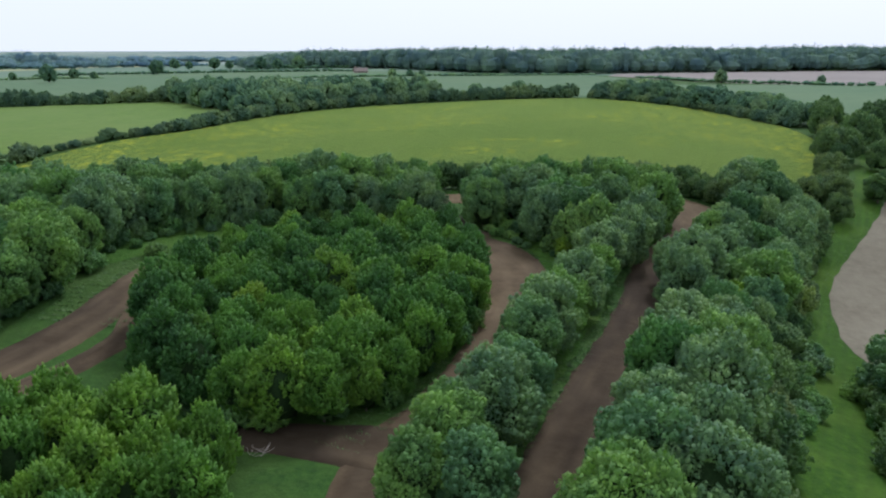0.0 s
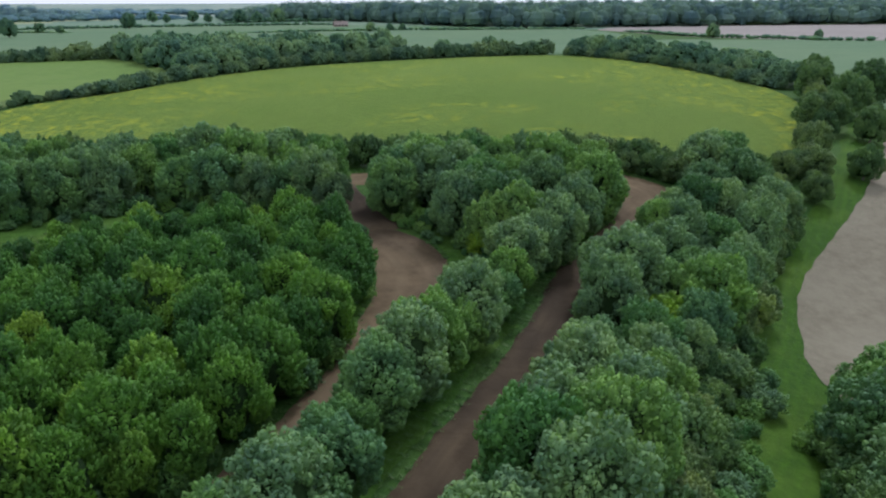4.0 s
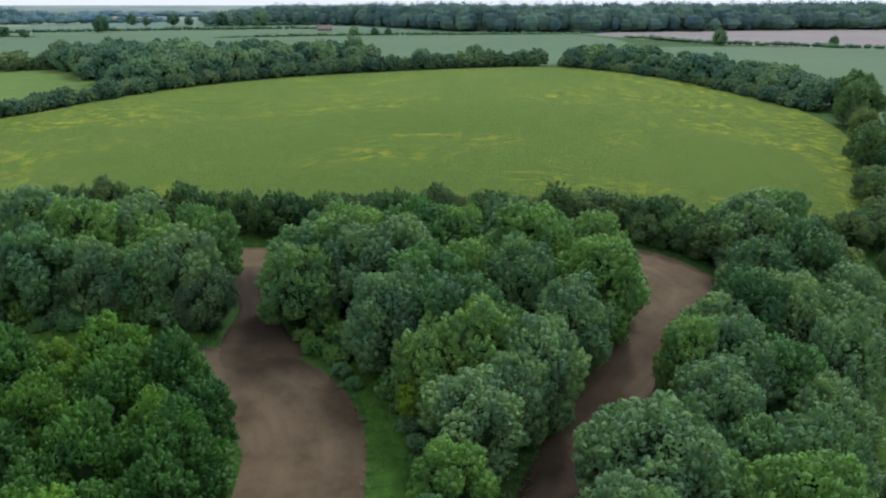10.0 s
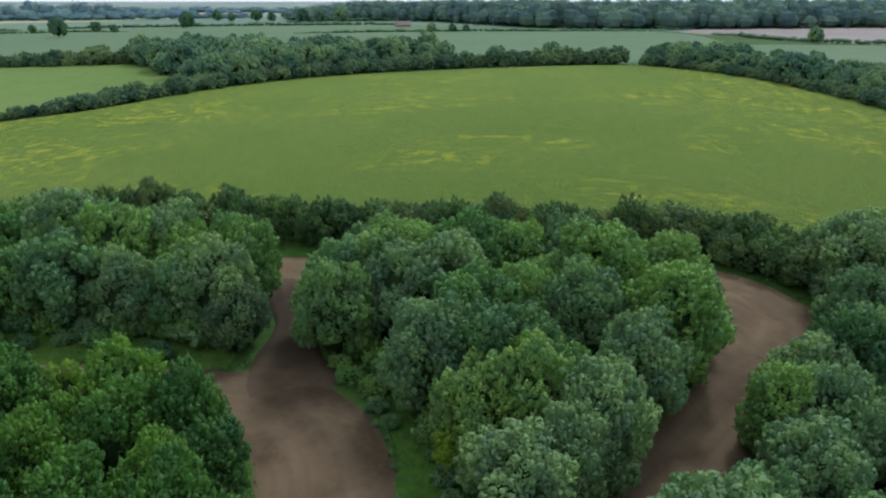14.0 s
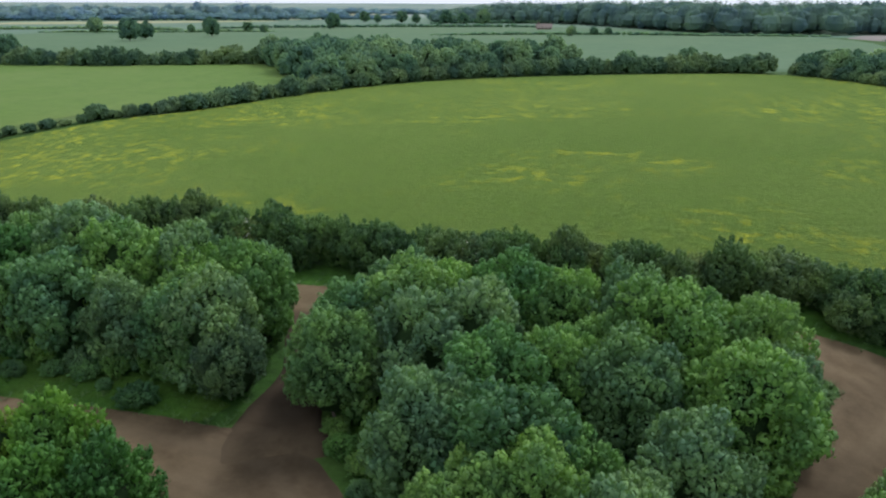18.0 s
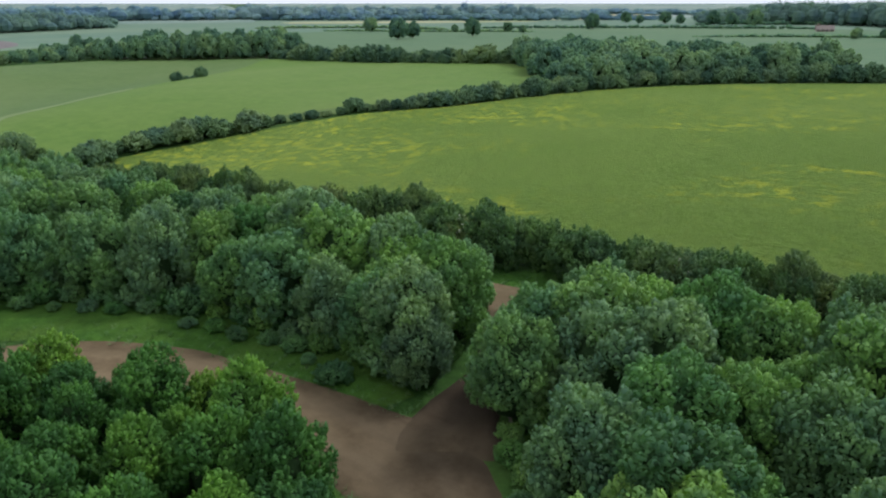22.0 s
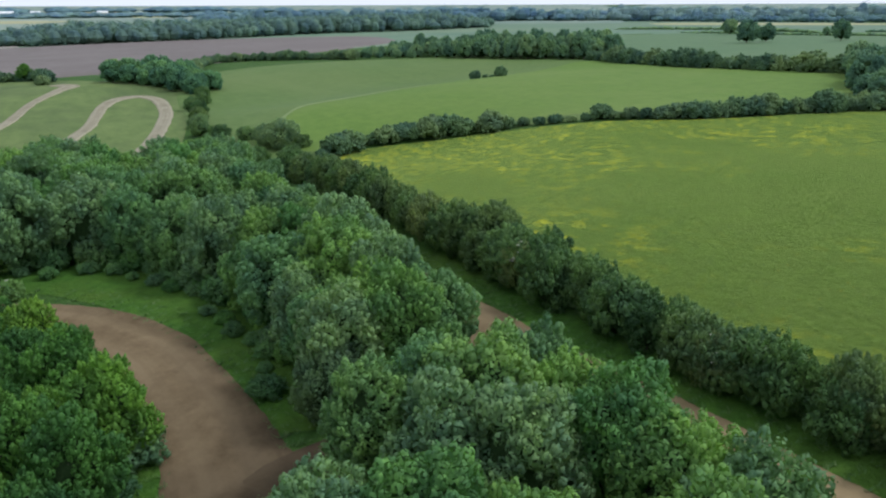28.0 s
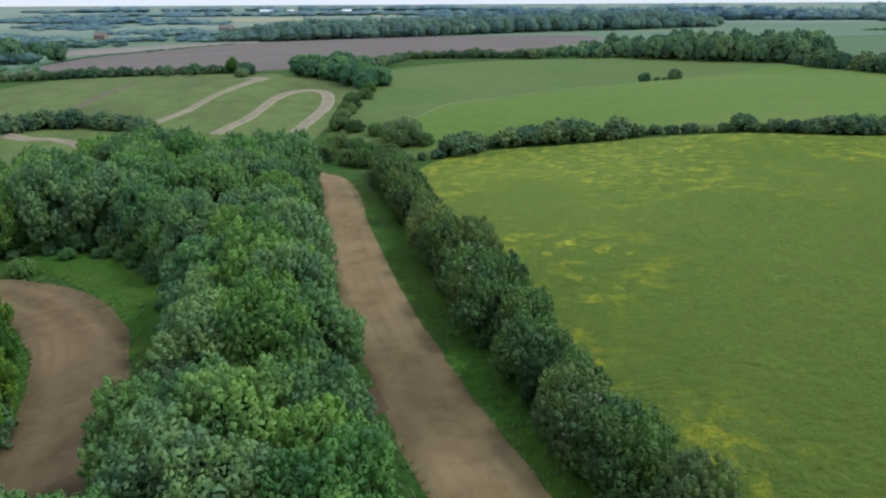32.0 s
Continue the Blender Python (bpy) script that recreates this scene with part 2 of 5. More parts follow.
def leaf_material(name, stops, glow=0.15, grain=0.0, clumps=0.55):
    """Leaves: colour by tree, by clump and by single leaf; light passes through and between them. grain: leaves in a metre; clumps: how fine the clumps are."""
    m, n, l, b = shader(name)
    info = n.new("ShaderNodeObjectInfo")
    geo = n.new("ShaderNodeNewGeometry")
    tree = ramp(n, l, info.outputs["Random"], stops)
    hue = n.new("ShaderNodeHueSaturation")
    l.new(tree, hue.inputs["Color"])
    vary = n.new("ShaderNodeMapRange")
    vary.inputs["To Min"].default_value, vary.inputs["To Max"].default_value = 0.88, 1.12
    l.new(geo.outputs["Random Per Island"], vary.inputs["Value"])
    l.new(vary.outputs[0], hue.inputs["Value"])
    clump = ramp(n, l, noise_tex(n, l, geo.outputs["Position"], clumps, 3, 0.5), ((0.35, (0.68, 0.76, 0.86)), (0.68, (1.32, 1.28, 0.98))))
    colour = mixed(n, l, 1.0, hue.outputs["Color"], clump, "MULTIPLY")
    if grain:
        cell = n.new("ShaderNodeTexVoronoi")
        cell.inputs["Scale"].default_value = grain
        l.new(place(n, l, object_space=True), cell.inputs["Vector"])
        single = n.new("ShaderNodeSeparateXYZ")
        l.new(cell.outputs["Color"], single.inputs[0])
        tone = ramp(n, l, single.outputs["X"], ((0.0, (0.85, 0.88, 0.90)), (0.6, (1.02, 1.02, 1.0)), (1.0, (1.15, 1.13, 1.0))))
        colour = mixed(n, l, 1.0, colour, tone, "MULTIPLY")
    l.new(colour, b.inputs["Base Color"])
    b.inputs["Roughness"].default_value = 0.6 if grain else 0.85
    b.inputs["Specular IOR Level"].default_value = 0.16 if grain else 0.1
    tr = n.new("ShaderNodeBsdfTranslucent")
    l.new(mixed(n, l, 1.0, colour, (1.1, 1.25, 0.5), "MULTIPLY"), tr.inputs["Color"])
    mx = n.new("ShaderNodeMixShader")
    mx.inputs[0].default_value = glow
    l.new(b.outputs[0], mx.inputs[1])
    l.new(tr.outputs[0], mx.inputs[2])
    shade = mx.outputs[0]
    if grain:
        gap = n.new("ShaderNodeMath")
        gap.operation, gap.inputs[1].default_value = "GREATER_THAN", 0.56
        l.new(cell.outputs["Distance"], gap.inputs[0])
        clear, cut = n.new("ShaderNodeBsdfTransparent"), n.new("ShaderNodeMixShader")
        l.new(gap.outputs[0], cut.inputs[0])
        l.new(shade, cut.inputs[1])
        l.new(clear.outputs[0], cut.inputs[2])
        shade = cut.outputs[0]
    l.new(shade, n["Material Output"].inputs["Surface"])
    return m


LEAF_MIXED = leaf_material("mixed_broadleaf", ((0.0, (0.054, 0.126, 0.048)), (0.18, (0.134, 0.229, 0.107)), (0.36, (0.072, 0.174, 0.048)), (0.54, (0.148, 0.254, 0.068)), (0.72, (0.094, 0.192, 0.088)), (0.88, (0.131, 0.248, 0.056)), (1.0, (0.135, 0.246, 0.068))), 0.26, 6.5)
LEAF_GREEN = leaf_material("plantation_broadleaf", ((0.0, (0.040, 0.106, 0.028)), (0.5, (0.066, 0.161, 0.032)), (0.85, (0.103, 0.212, 0.032)), (1.0, (0.152, 0.249, 0.028))), 0.26, 6.5)
LEAF_LIME = leaf_material("fresh_yellow_green_leaf", ((0.0, (0.059, 0.148, 0.026)), (0.5, (0.083, 0.186, 0.028)), (1.0, (0.123, 0.230, 0.029))), 0.26, 6.5)
LEAF_GREY = leaf_material("grey_green_ash_leaf", ((0.0, (0.121, 0.211, 0.099)), (1.0, (0.154, 0.245, 0.105))), 0.26, 6.5)
LEAF_GOLD = leaf_material("golden_green_leaf", ((0.0, (0.130, 0.240, 0.022)), (1.0, (0.160, 0.260, 0.026))), 0.24, 6.5)
LEAF_HEDGE = leaf_material("hawthorn_hedge", ((0.0, (0.048, 0.103, 0.038)), (0.2, (0.082, 0.152, 0.054)), (0.4, (0.109, 0.165, 0.064)), (0.55, (0.067, 0.133, 0.042)), (0.75, (0.109, 0.186, 0.067)), (0.9, (0.135, 0.182, 0.069)), (1.0, (0.154, 0.222, 0.069))), 0.26, 7.5)
# Some haze is mixed into this leaf colour as extra blue.
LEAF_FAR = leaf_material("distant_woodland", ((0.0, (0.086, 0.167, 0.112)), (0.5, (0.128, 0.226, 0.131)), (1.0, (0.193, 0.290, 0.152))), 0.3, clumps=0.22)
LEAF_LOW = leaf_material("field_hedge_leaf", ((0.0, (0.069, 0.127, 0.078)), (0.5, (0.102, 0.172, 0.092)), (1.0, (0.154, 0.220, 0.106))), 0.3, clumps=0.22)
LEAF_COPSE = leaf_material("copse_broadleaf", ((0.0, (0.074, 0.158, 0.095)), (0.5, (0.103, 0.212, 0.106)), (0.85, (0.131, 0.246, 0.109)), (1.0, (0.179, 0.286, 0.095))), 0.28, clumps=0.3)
# Distance haze painted into the next two leaf colours: lighter and bluer.
LEAF_RIDGE = leaf_material("hazed_ridge_leaf", ((0.0, (0.082, 0.145, 0.166)), (0.5, (0.101, 0.172, 0.184)), (1.0, (0.126, 0.199, 0.188))), 0.34, clumps=0.06)
LEAF_MIST = leaf_material("hazed_far_woodland", ((0.0, (0.129, 0.213, 0.272)), (0.5, (0.155, 0.243, 0.297)), (1.0, (0.186, 0.270, 0.297))), 0.28, clumps=0.04)
LEAF_PALE = leaf_material("pale_sallow", ((0.0, (0.131, 0.213, 0.100)), (1.0, (0.175, 0.255, 0.125))), 0.26, 6.5)

LEAF_SALLOW = leaf_material("grey_sallow", ((0.0, (0.072, 0.126, 0.060)), (1.0, (0.092, 0.152, 0.072))), 0.16, 6.5)


def bark_material():
    m, n, l, b = shader("grey_brown_bark")
    v = place(n, l, (1, 1, 0.25), True)
    f = noise_tex(n, l, v, 9, 6, 0.7)
    l.new(ramp(n, l, f, ((0.3, (0.06, 0.048, 0.036)), (0.7, (0.17, 0.14, 0.11)))), b.inputs["Base Color"])
    b.inputs["Roughness"].default_value = 0.9
    bumped(n, l, b, f, 0.8, 0.03)
    return m


BARK = bark_material()


# Deep shade in the gaps of a crown, painted as a near-black core.
def core_shade_material():
    m, n, l, b = shader("core_shade")
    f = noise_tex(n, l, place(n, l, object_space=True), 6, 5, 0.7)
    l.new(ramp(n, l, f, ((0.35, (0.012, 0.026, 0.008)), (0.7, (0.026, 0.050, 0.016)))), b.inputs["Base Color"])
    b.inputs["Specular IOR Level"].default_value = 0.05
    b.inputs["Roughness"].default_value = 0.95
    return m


CORE_SHADE = core_shade_material()

# ---- lie of the land: spot heights (x, y, z) ----
SPOTS = [(-60, -60, -1), (0, -60, 0), (60, -60, -6), (0, 20, -0.5), (-4, 52, 0.1), (16, 55, 0), (29, 58, -3), (37, 60, -5.4), (60, 60, -6),
         (-40, 50, 0.5), (12, 89, 1.3), (23, 91, 0.8), (36, 90, -2.2), (50, 92, -6), (85, 95, -5.5), (-18, 97, 3.2), (-32, 87, 3.2), (-60, 80, 2.5),
         (5, 112, 3.6), (35, 112, 2.4), (54, 112, -1.5), (15, 128, 5), (-25, 122, 4.2), (45, 130, 3.6), (72, 135, 2), (20, 200, 9), (46, 274, 10),
         (-57, 235, 7), (85, 190, 6)]
HILLS = [(-78, 188, 5.5), (-99, 146, -1), (-60, 125, 2.5), (-110, 100, -1), (-170, 216, 4.6), (-147, 152, 2.6), (-156, 180, 4.0), (-172, 150, 0.0), (-186, 176, 0.6), (-200, 212, 1.6), (-194, 127, 0.7), (-237, 108, 2), (-125, 205, 5.5),
         (-230, 200, 4), (-200, 355, 7), (-100, 340, 8), (60, 380, 8), (300, 380, 8), (150, 250, 6), (-300, 100, 0), (-350, 300, 4), (-150, 0, -1),
         (200, 0, -6), (0, -250, -4), (-600, 0, -8), (-600, 500, 0), (0, 800, 12), (400, 850, 16), (600, 600, 10), (600, -300, -4), (-400, -500, -6)]
KNOTS = np.array(SPOTS + HILLS, float)
SOFT = 18.0


def spread(x, y):
    return np.sqrt((x[..., None] - KNOTS[:, 0]) ** 2 + (y[..., None] - KNOTS[:, 1]) ** 2 + SOFT * SOFT)


_a = np.ones((len(KNOTS) + 1,) * 2)
_a[:-1, :-1], _a[-1, -1] = spread(KNOTS[:, 0], KNOTS[:, 1]), 0
WEIGHT = np.linalg.solve(_a, np.r_[KNOTS[:, 2], 0])


def height(x, y):
    """The ground's height, smooth from spot to spot, levelling off far away."""
    x, y = np.asarray(x, float), np.asarray(y, float)
    r = np.hypot(x, y - 100)
    k, far = np.clip((r - 800) / 700, 0, 1), np.clip((r - 1500) / 3200, 0, 1)
    k, far = k * k * (3 - 2 * k), far * far * (3 - 2 * far)
    return (spread(x, y) @ WEIGHT[:-1] + WEIGHT[-1]) * (1 - k) + 3 * k + 23 * far


def mesh_of(name, verts, faces, material, smooth=False):
    me = bpy.data.meshes.new(name)
    me.from_pydata([tuple(v) for v in verts], [], [tuple(f) for f in faces])
    if material:
        me.materials.append(material)
    if smooth:
        me.polygons.foreach_set("use_smooth", [True] * len(me.polygons))
    me.update()
    return me


# ---- large structure: ground, fields, tracks ----
def graded(inner0, inner1, step, reach):
    """Coordinates, close together between the inner bounds and wider outwards."""
    mid = list(np.arange(inner0, inner1 + 0.01, step))
    d, up, down = step, [mid[-1]], [mid[0]]
    while up[-1] < reach:
        d *= 1.09
        up.append(up[-1] + d)
        down.append(down[-1] - d)
    return np.array(down[:0:-1] + mid + up[1:])


gx, gy = graded(-60, 70, 2.0, 4800), graded(20, 150, 2.0, 4800)
GX, GY = np.meshgrid(gx, gy)
GZ = height(GX, GY)
nx = len(gx)
faces = [(j * nx + i, j * nx + i + 1, (j + 1) * nx + i + 1, (j + 1) * nx + i) for j in range(len(gy) - 1) for i in range(nx - 1)]
ground = new("ground", mesh_of("ground", np.stack([GX, GY, GZ], -1).reshape(-1, 3), faces, GRASS, True))
tagged(ground, "rolling ground of rough green grass under the trees", "ground", kind="structure")


def inside(poly, x, y):
    hit = False
    for (x0, y0), (x1, y1) in zip(poly, poly[1:] + poly[:1]):
        if (y0 > y) != (y1 > y) and x < (x1 - x0) * (y - y0) / (y1 - y0) + x0:
            hit = not hit
    return hit


def smoothed(line, step, closed=False):
    """Points along a Catmull-Rom curve through the given ones."""
    p = [np.array(q, float) for q in line]
    p = [p[-1], *p, p[0], p[1]] if closed else [2 * p[0] - p[1], *p, 2 * p[-1] - p[-2]]
    out = []
    for a, b, c, d in zip(p, p[1:], p[2:], p[3:]):
        k = max(1, int(np.linalg.norm((c - b)[:2]) / step))
        for t in np.arange(k) / k:
            out.append(0.5 * (2 * b + (c - a) * t + (2 * a - 5 * b + 4 * c - d) * t * t + (3 * b - a - 3 * c + d) * t ** 3))
    if not closed:
        out.append(p[-2])
    return out


def field(name, label, category, outline, material, step, lift, ragged=0.0, round_step=None):
    """A sheet of another cover, draped on the ground inside its outline."""
    from mathutils import geometry
    edge = smoothed(outline, round_step or step, True)
    edge = [(x + ragged * noise.noise((x * 0.35, y * 0.35, 1.0)), y + ragged * noise.noise((x * 0.35, y * 0.35, 7.0))) for x, y in edge]
    xs, ys = [p[0] for p in edge], [p[1] for p in edge]
    pts = [Vector(p) for p in edge]
    for i, x in enumerate(np.arange(min(xs), max(xs), step)):
        for y in np.arange(min(ys) + (i % 2) * step / 2, max(ys), step):
            if inside(edge, x, y):
                pts.append(Vector((x, y)))
    n = len(edge)
    co, _, fs, *_ = geometry.delaunay_2d_cdt(pts, [(i, (i + 1) % n) for i in range(n)], [], 1, 1e-4)
    X, Y = np.array([c[0] for c in co]), np.array([c[1] for c in co])
    Z = height(X, Y) + lift
    if lift > 0.2 and step >= 6:  # the sheet's border slopes down into the ground
        E = np.array(edge)
        turn = np.roll(E, -1, 0) - np.roll(E, 1, 0)
        out = np.stack([turn[:, 1], -turn[:, 0]], -1) / (np.linalg.norm(turn, axis=1)[:, None] + 1e-6)
        area = np.sum(E[:, 0] * np.roll(E[:, 1], -1) - E[:, 1] * np.roll(E[:, 0], -1))
        S = E + out * np.sign(area) * lift * 6
        at = len(X)
        X, Y, Z = np.append(X, S[:, 0]), np.append(Y, S[:, 1]), np.append(Z, height(S[:, 0], S[:, 1]) - 0.25)
        fs = list(fs) + [(i, at + i, at + (i + 1) % n, (i + 1) % n)[::int(np.sign(area))] for i in range(n)]
    ob = new(name, mesh_of(name, np.stack([X, Y, Z], -1), fs, material, True))
    return tagged(ob, label, category, kind="structure")


def ribbon(name, label, line, lift, material=None, lean=0.0, lanes=1.0):
    """A dirt track along a line of (x, y, width, shade), with ragged edges. shade: how far tree shade or a darker tone
    is painted into the dirt. lean: how much darker its right side is.
    """
    rows = smoothed([(*p, 0.0)[:4] for p in line], 0.8)
    ways = np.gradient(np.array(rows)[:, :2], axis=0)
    n, k, verts, across, run = len(rows), 9, [], [], 0.0
    for i, ((x, y, w, shade_tone), d) in enumerate(zip(rows, ways)):
        d = d / np.linalg.norm(d)
        side = np.array((d[1], -d[0]))
        run += 0.8
        for j in range(k):
            u = (-0.54, -0.47, -0.34, -0.17, 0, 0.17, 0.34, 0.47, 0.54)[j]
            jag = 0.45 * noise.noise((x * 0.3, y * 0.3, j * 9.0)) + 0.16 * noise.noise((x * 1.3, y * 1.3, j * 5.0)) if j in (0, k - 1) else 0
            px, py = np.array((x, y)) + side * (u * w + jag)
            verts.append((px, py))
            across.append((u * w * lanes, run * 0.12, min(1.0, max(0.0, shade_tone + lean * u + 0.25 * noise.noise((x * 0.25, y * 0.25, j * 0.7))))))
    V = np.array(verts)
    Z = height(V[:, 0], V[:, 1]) + np.tile([-0.04] + [lift] * (k - 2) + [-0.04], n)
    Z[:k] -= lift + 0.03
    fs = [(i * k + j, i * k + j + 1, (i + 1) * k + j + 1, (i + 1) * k + j) for i in range(n - 1) for j in range(k - 1)]
    me = mesh_of(name, np.c_[V, Z], fs, material or DIRT, True)
    at = me.attributes.new("across", "FLOAT_VECTOR", "POINT")
    at.data.foreach_set("vector", np.array(across, float).ravel())
    return tagged(new(name, me), label, "dirt track", kind="structure")


MEADOW_EDGE = [(67, 137), (56, 129), (40, 128), (15, 127.5), (-20, 126), (-45, 126.5), (-75, 129), (-99, 138), (-104, 150), (-95, 165), (-80, 184),
               (-64, 200), (-56, 226), (-48, 240), (-27, 257), (3, 266), (47, 275), (66, 266), (84, 226), (88, 194), (80, 165)]
field("meadow", "green grass meadow flecked with yellow buttercup patches", "meadow", MEADOW_EDGE, MEADOW, 4, 0.10)
WEST_EDGE = [(-105, 138), (-109, 156), (-99, 171), (-84, 189), (-68, 205), (-60, 230), (-66, 250), (-112, 300), (-165, 292), (-209, 288), (-255, 270),
             (-268, 203), (-257, 156), (-217, 137), (-150, 127), (-118, 128)]
field("pasture", "smooth green pasture field rising in soft folds", "field", WEST_EDGE, PASTURE, 6, 0.5)
field("pasture", "near slope of a pasture below a soft crest, its light painted in", "field", [(-118, 131), (-136, 143), (-147, 152), (-151, 166), (-157, 180), (-166, 199), (-173, 216), (-186, 250), (-203, 284), (-165, 290), (-112, 298), (-67.5, 249), (-61.5, 230), (-69.5, 206), (-85.5, 190), (-100.5, 172), (-110, 156), (-107, 140)], LIT_SLOPE, 5, 0.56, 0.5)
# The highlight along the crest is laid on as a strip of paler grass.
CREST = [(-120, 132), (-136, 143), (-146.6, 152), (-151, 166), (-157, 180), (-164, 195)]
field("grass_crest", "pale strip painting the light along a pasture's soft crest", "grass strip", CREST + [(x - 2.8 - 0.3 * i, y + 1.2) for i, (x, y) in enumerate(CREST)][::-1], LIT_CREST, 2, 0.6, 0.5)
field("bare_field", "bare pale tilled earth beside a grass margin", "field", [(44.9, 82.5), (46.6, 88), (49.3, 95.5), (53.6, 103), (61.2, 112.6), (69, 122.5), (77, 134), (85.5, 148), (93, 164), (98, 178), (160, 158), (200, 120), (200, 84), (80, 72), (47.8, 75.6), (45.2, 78.4)], BARE, 3, 0.10, 0.35, 0.8)
field("field_margin", "bright green grass strip along bare earth", "grass strip", [(16, 38), (20.5, 47), (27, 60), (34.5, 75.5), (42.5, 90), (49.5, 103), (57.5, 114.5), (64.8, 124.2), (71.5, 135.5), (79, 149.5), (88, 165.5), (94, 182), (162, 162), (170, 130), (150, 60), (80, 40), (40, 10), (15, 10)], MOWN, 3, 0.05, 0.6)
field("slope_pasture", "grassy slope crossed by looping dirt paths", "field", [(-76, 52), (-84, 84), (-104, 108), (-140, 122), (-200, 132), (-217, 134), (-250, 120), (-290, 96), (-300, 30), (-170, 10), (-90, 20)], SLOPE, 6, 0.06)
field("brown_field", "wide brown ploughed field", "field", [(-325, 2), (-318, 60), (-310, 115), (-330, 174), (-480, 328), (-660, 380), (-728, 240), (-708, 106), (-640, 45), (-560, 4), (-440, -6)], PLOUGH, 20, 0.9)
field("tilled_field", "pale brown tilled strip beyond a low hedge", "field", [(-584, -26), (-660, -40), (-735, 70), (-742, 100), (-716, 98), (-650, 38)], PALE, 15, 0.9)
field("lowland", "patchwork of crops below distant woods, tinted with painted haze", "farmland", [(-312, -40), (-340, 90), (-350, 200), (-420, 290), (-470, 560), (-420, 900), (-900, 960), (-1000, 600), (-1010, 100), (-920, -420), (-500, -500)], LOWLAND, 24, 0.35)
field("lowland", "patchwork of crops below distant woods, tinted with painted haze", "farmland", [(-300, 470), (-280, 650), (-60, 650), (110, 530), (420, 740), (900, 700), (700, 1180), (-300, 1180), (-440, 900), (-470, 580)], LOWLAND, 24, 0.3)
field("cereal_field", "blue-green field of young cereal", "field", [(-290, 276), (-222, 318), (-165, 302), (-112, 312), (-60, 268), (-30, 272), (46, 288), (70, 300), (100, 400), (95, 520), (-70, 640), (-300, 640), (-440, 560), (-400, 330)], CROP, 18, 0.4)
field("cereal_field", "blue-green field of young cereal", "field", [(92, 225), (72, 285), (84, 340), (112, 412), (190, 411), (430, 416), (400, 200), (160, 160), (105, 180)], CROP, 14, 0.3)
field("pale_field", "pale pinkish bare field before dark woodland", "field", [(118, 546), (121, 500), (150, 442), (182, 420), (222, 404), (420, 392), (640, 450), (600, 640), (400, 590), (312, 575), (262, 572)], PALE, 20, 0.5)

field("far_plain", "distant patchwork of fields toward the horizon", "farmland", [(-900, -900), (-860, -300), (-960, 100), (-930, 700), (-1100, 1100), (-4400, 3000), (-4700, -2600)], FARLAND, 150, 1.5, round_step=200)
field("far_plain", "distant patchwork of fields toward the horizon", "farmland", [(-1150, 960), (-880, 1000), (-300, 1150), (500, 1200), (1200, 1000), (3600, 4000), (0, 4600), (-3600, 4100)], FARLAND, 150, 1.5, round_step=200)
field("ripe_field", "pale ripening field far off", "field", [(-700, 790), (-540, 820), (-400, 870), (-560, 900), (-740, 850)], STUBBLE, 30, 0.8)
field("ripe_field", "pale ripening field far off", "field", [(-530, 1090), (-350, 1040), (-600, 1720), (-900, 1760)], STUBBLE, 60, 2.2, round_step=60)
field("ripe_field", "pale ripening field far off", "field", [(-1330, 20), (-1290, 130), (-1370, 200), (-1420, 60)], STUBBLE, 60, 2.2, round_step=60)

field("ripe_field", "pale ripening field far off", "field", [(-1650, 340), (-1700, 450), (-2100, 430), (-2500, 300), (-2300, 220), (-1950, 290)], STUBBLE, 80, 3.5, round_step=80)
field("grass_verge", "lush grass verge between track and hedge", "grass strip", [(34, 121), (20, 121.2), (0, 119.8), (-20, 118.8), (-50, 118.8), (-80, 120), (-80, 124), (-45, 124.5), (-20, 124), (0, 124.5), (20, 125.5), (40, 126)], VERGE, 2, 0.05, 0.4)
field("grass_verge", "lush grass verge around a bend of dirt track", "grass strip", [(-37, 84), (-33, 89), (-26, 94), (-18, 97.5), (-8, 99.2), (-2.2, 100.2), (-1.6, 102), (-4, 103.6), (-10, 105), (-26, 104.4), (-37, 99.6), (-43, 90), (-40, 84)], VERGE, 2, 0.05, 0.5)

for label, outline in (
        ("bright green grass verge inside a bend of dirt track", [(26.6, 96.6), (29.2, 101.6), (31.2, 106.4), (32.4, 111.4), (31, 113), (29.4, 107.4), (26, 99.6)]),
        ("grass sliver between trees and a dark track", [(4.2, 46.6), (7.0, 53.4), (10.6, 62), (13.8, 70.5), (17.2, 78), (15.6, 78.4), (12.4, 71.4), (9.0, 63), (5.6, 54.4), (3, 47.4)]),
        ("bright grass verge at a plantation's edge", [(1.0, 64.6), (3.6, 74), (4.8, 84), (3.8, 89.2), (1.6, 90), (2.4, 84), (1.2, 75), (-1.4, 65.6)]),
        ("long grass bank between track and trees", [(11.6, 82), (11.7, 88), (10.9, 93.6), (8.2, 98.6), (5.0, 102.2), (6.2, 103.4), (9.8, 100.6), (12.4, 96.4), (14, 91), (13.8, 83)]),
        ("grass verge along a plantation's rounded corner", [(3.8, 88.4), (2.9, 91.6), (-1, 93.4), (-8, 93.6), (-16, 91.8), (-17, 90), (-8, 91.4), (-1.4, 91.2), (1.2, 89.2)])):
    field("grass_verge", label, "grass strip", outline, VERGE, 1.5, 0.07, 0.6)
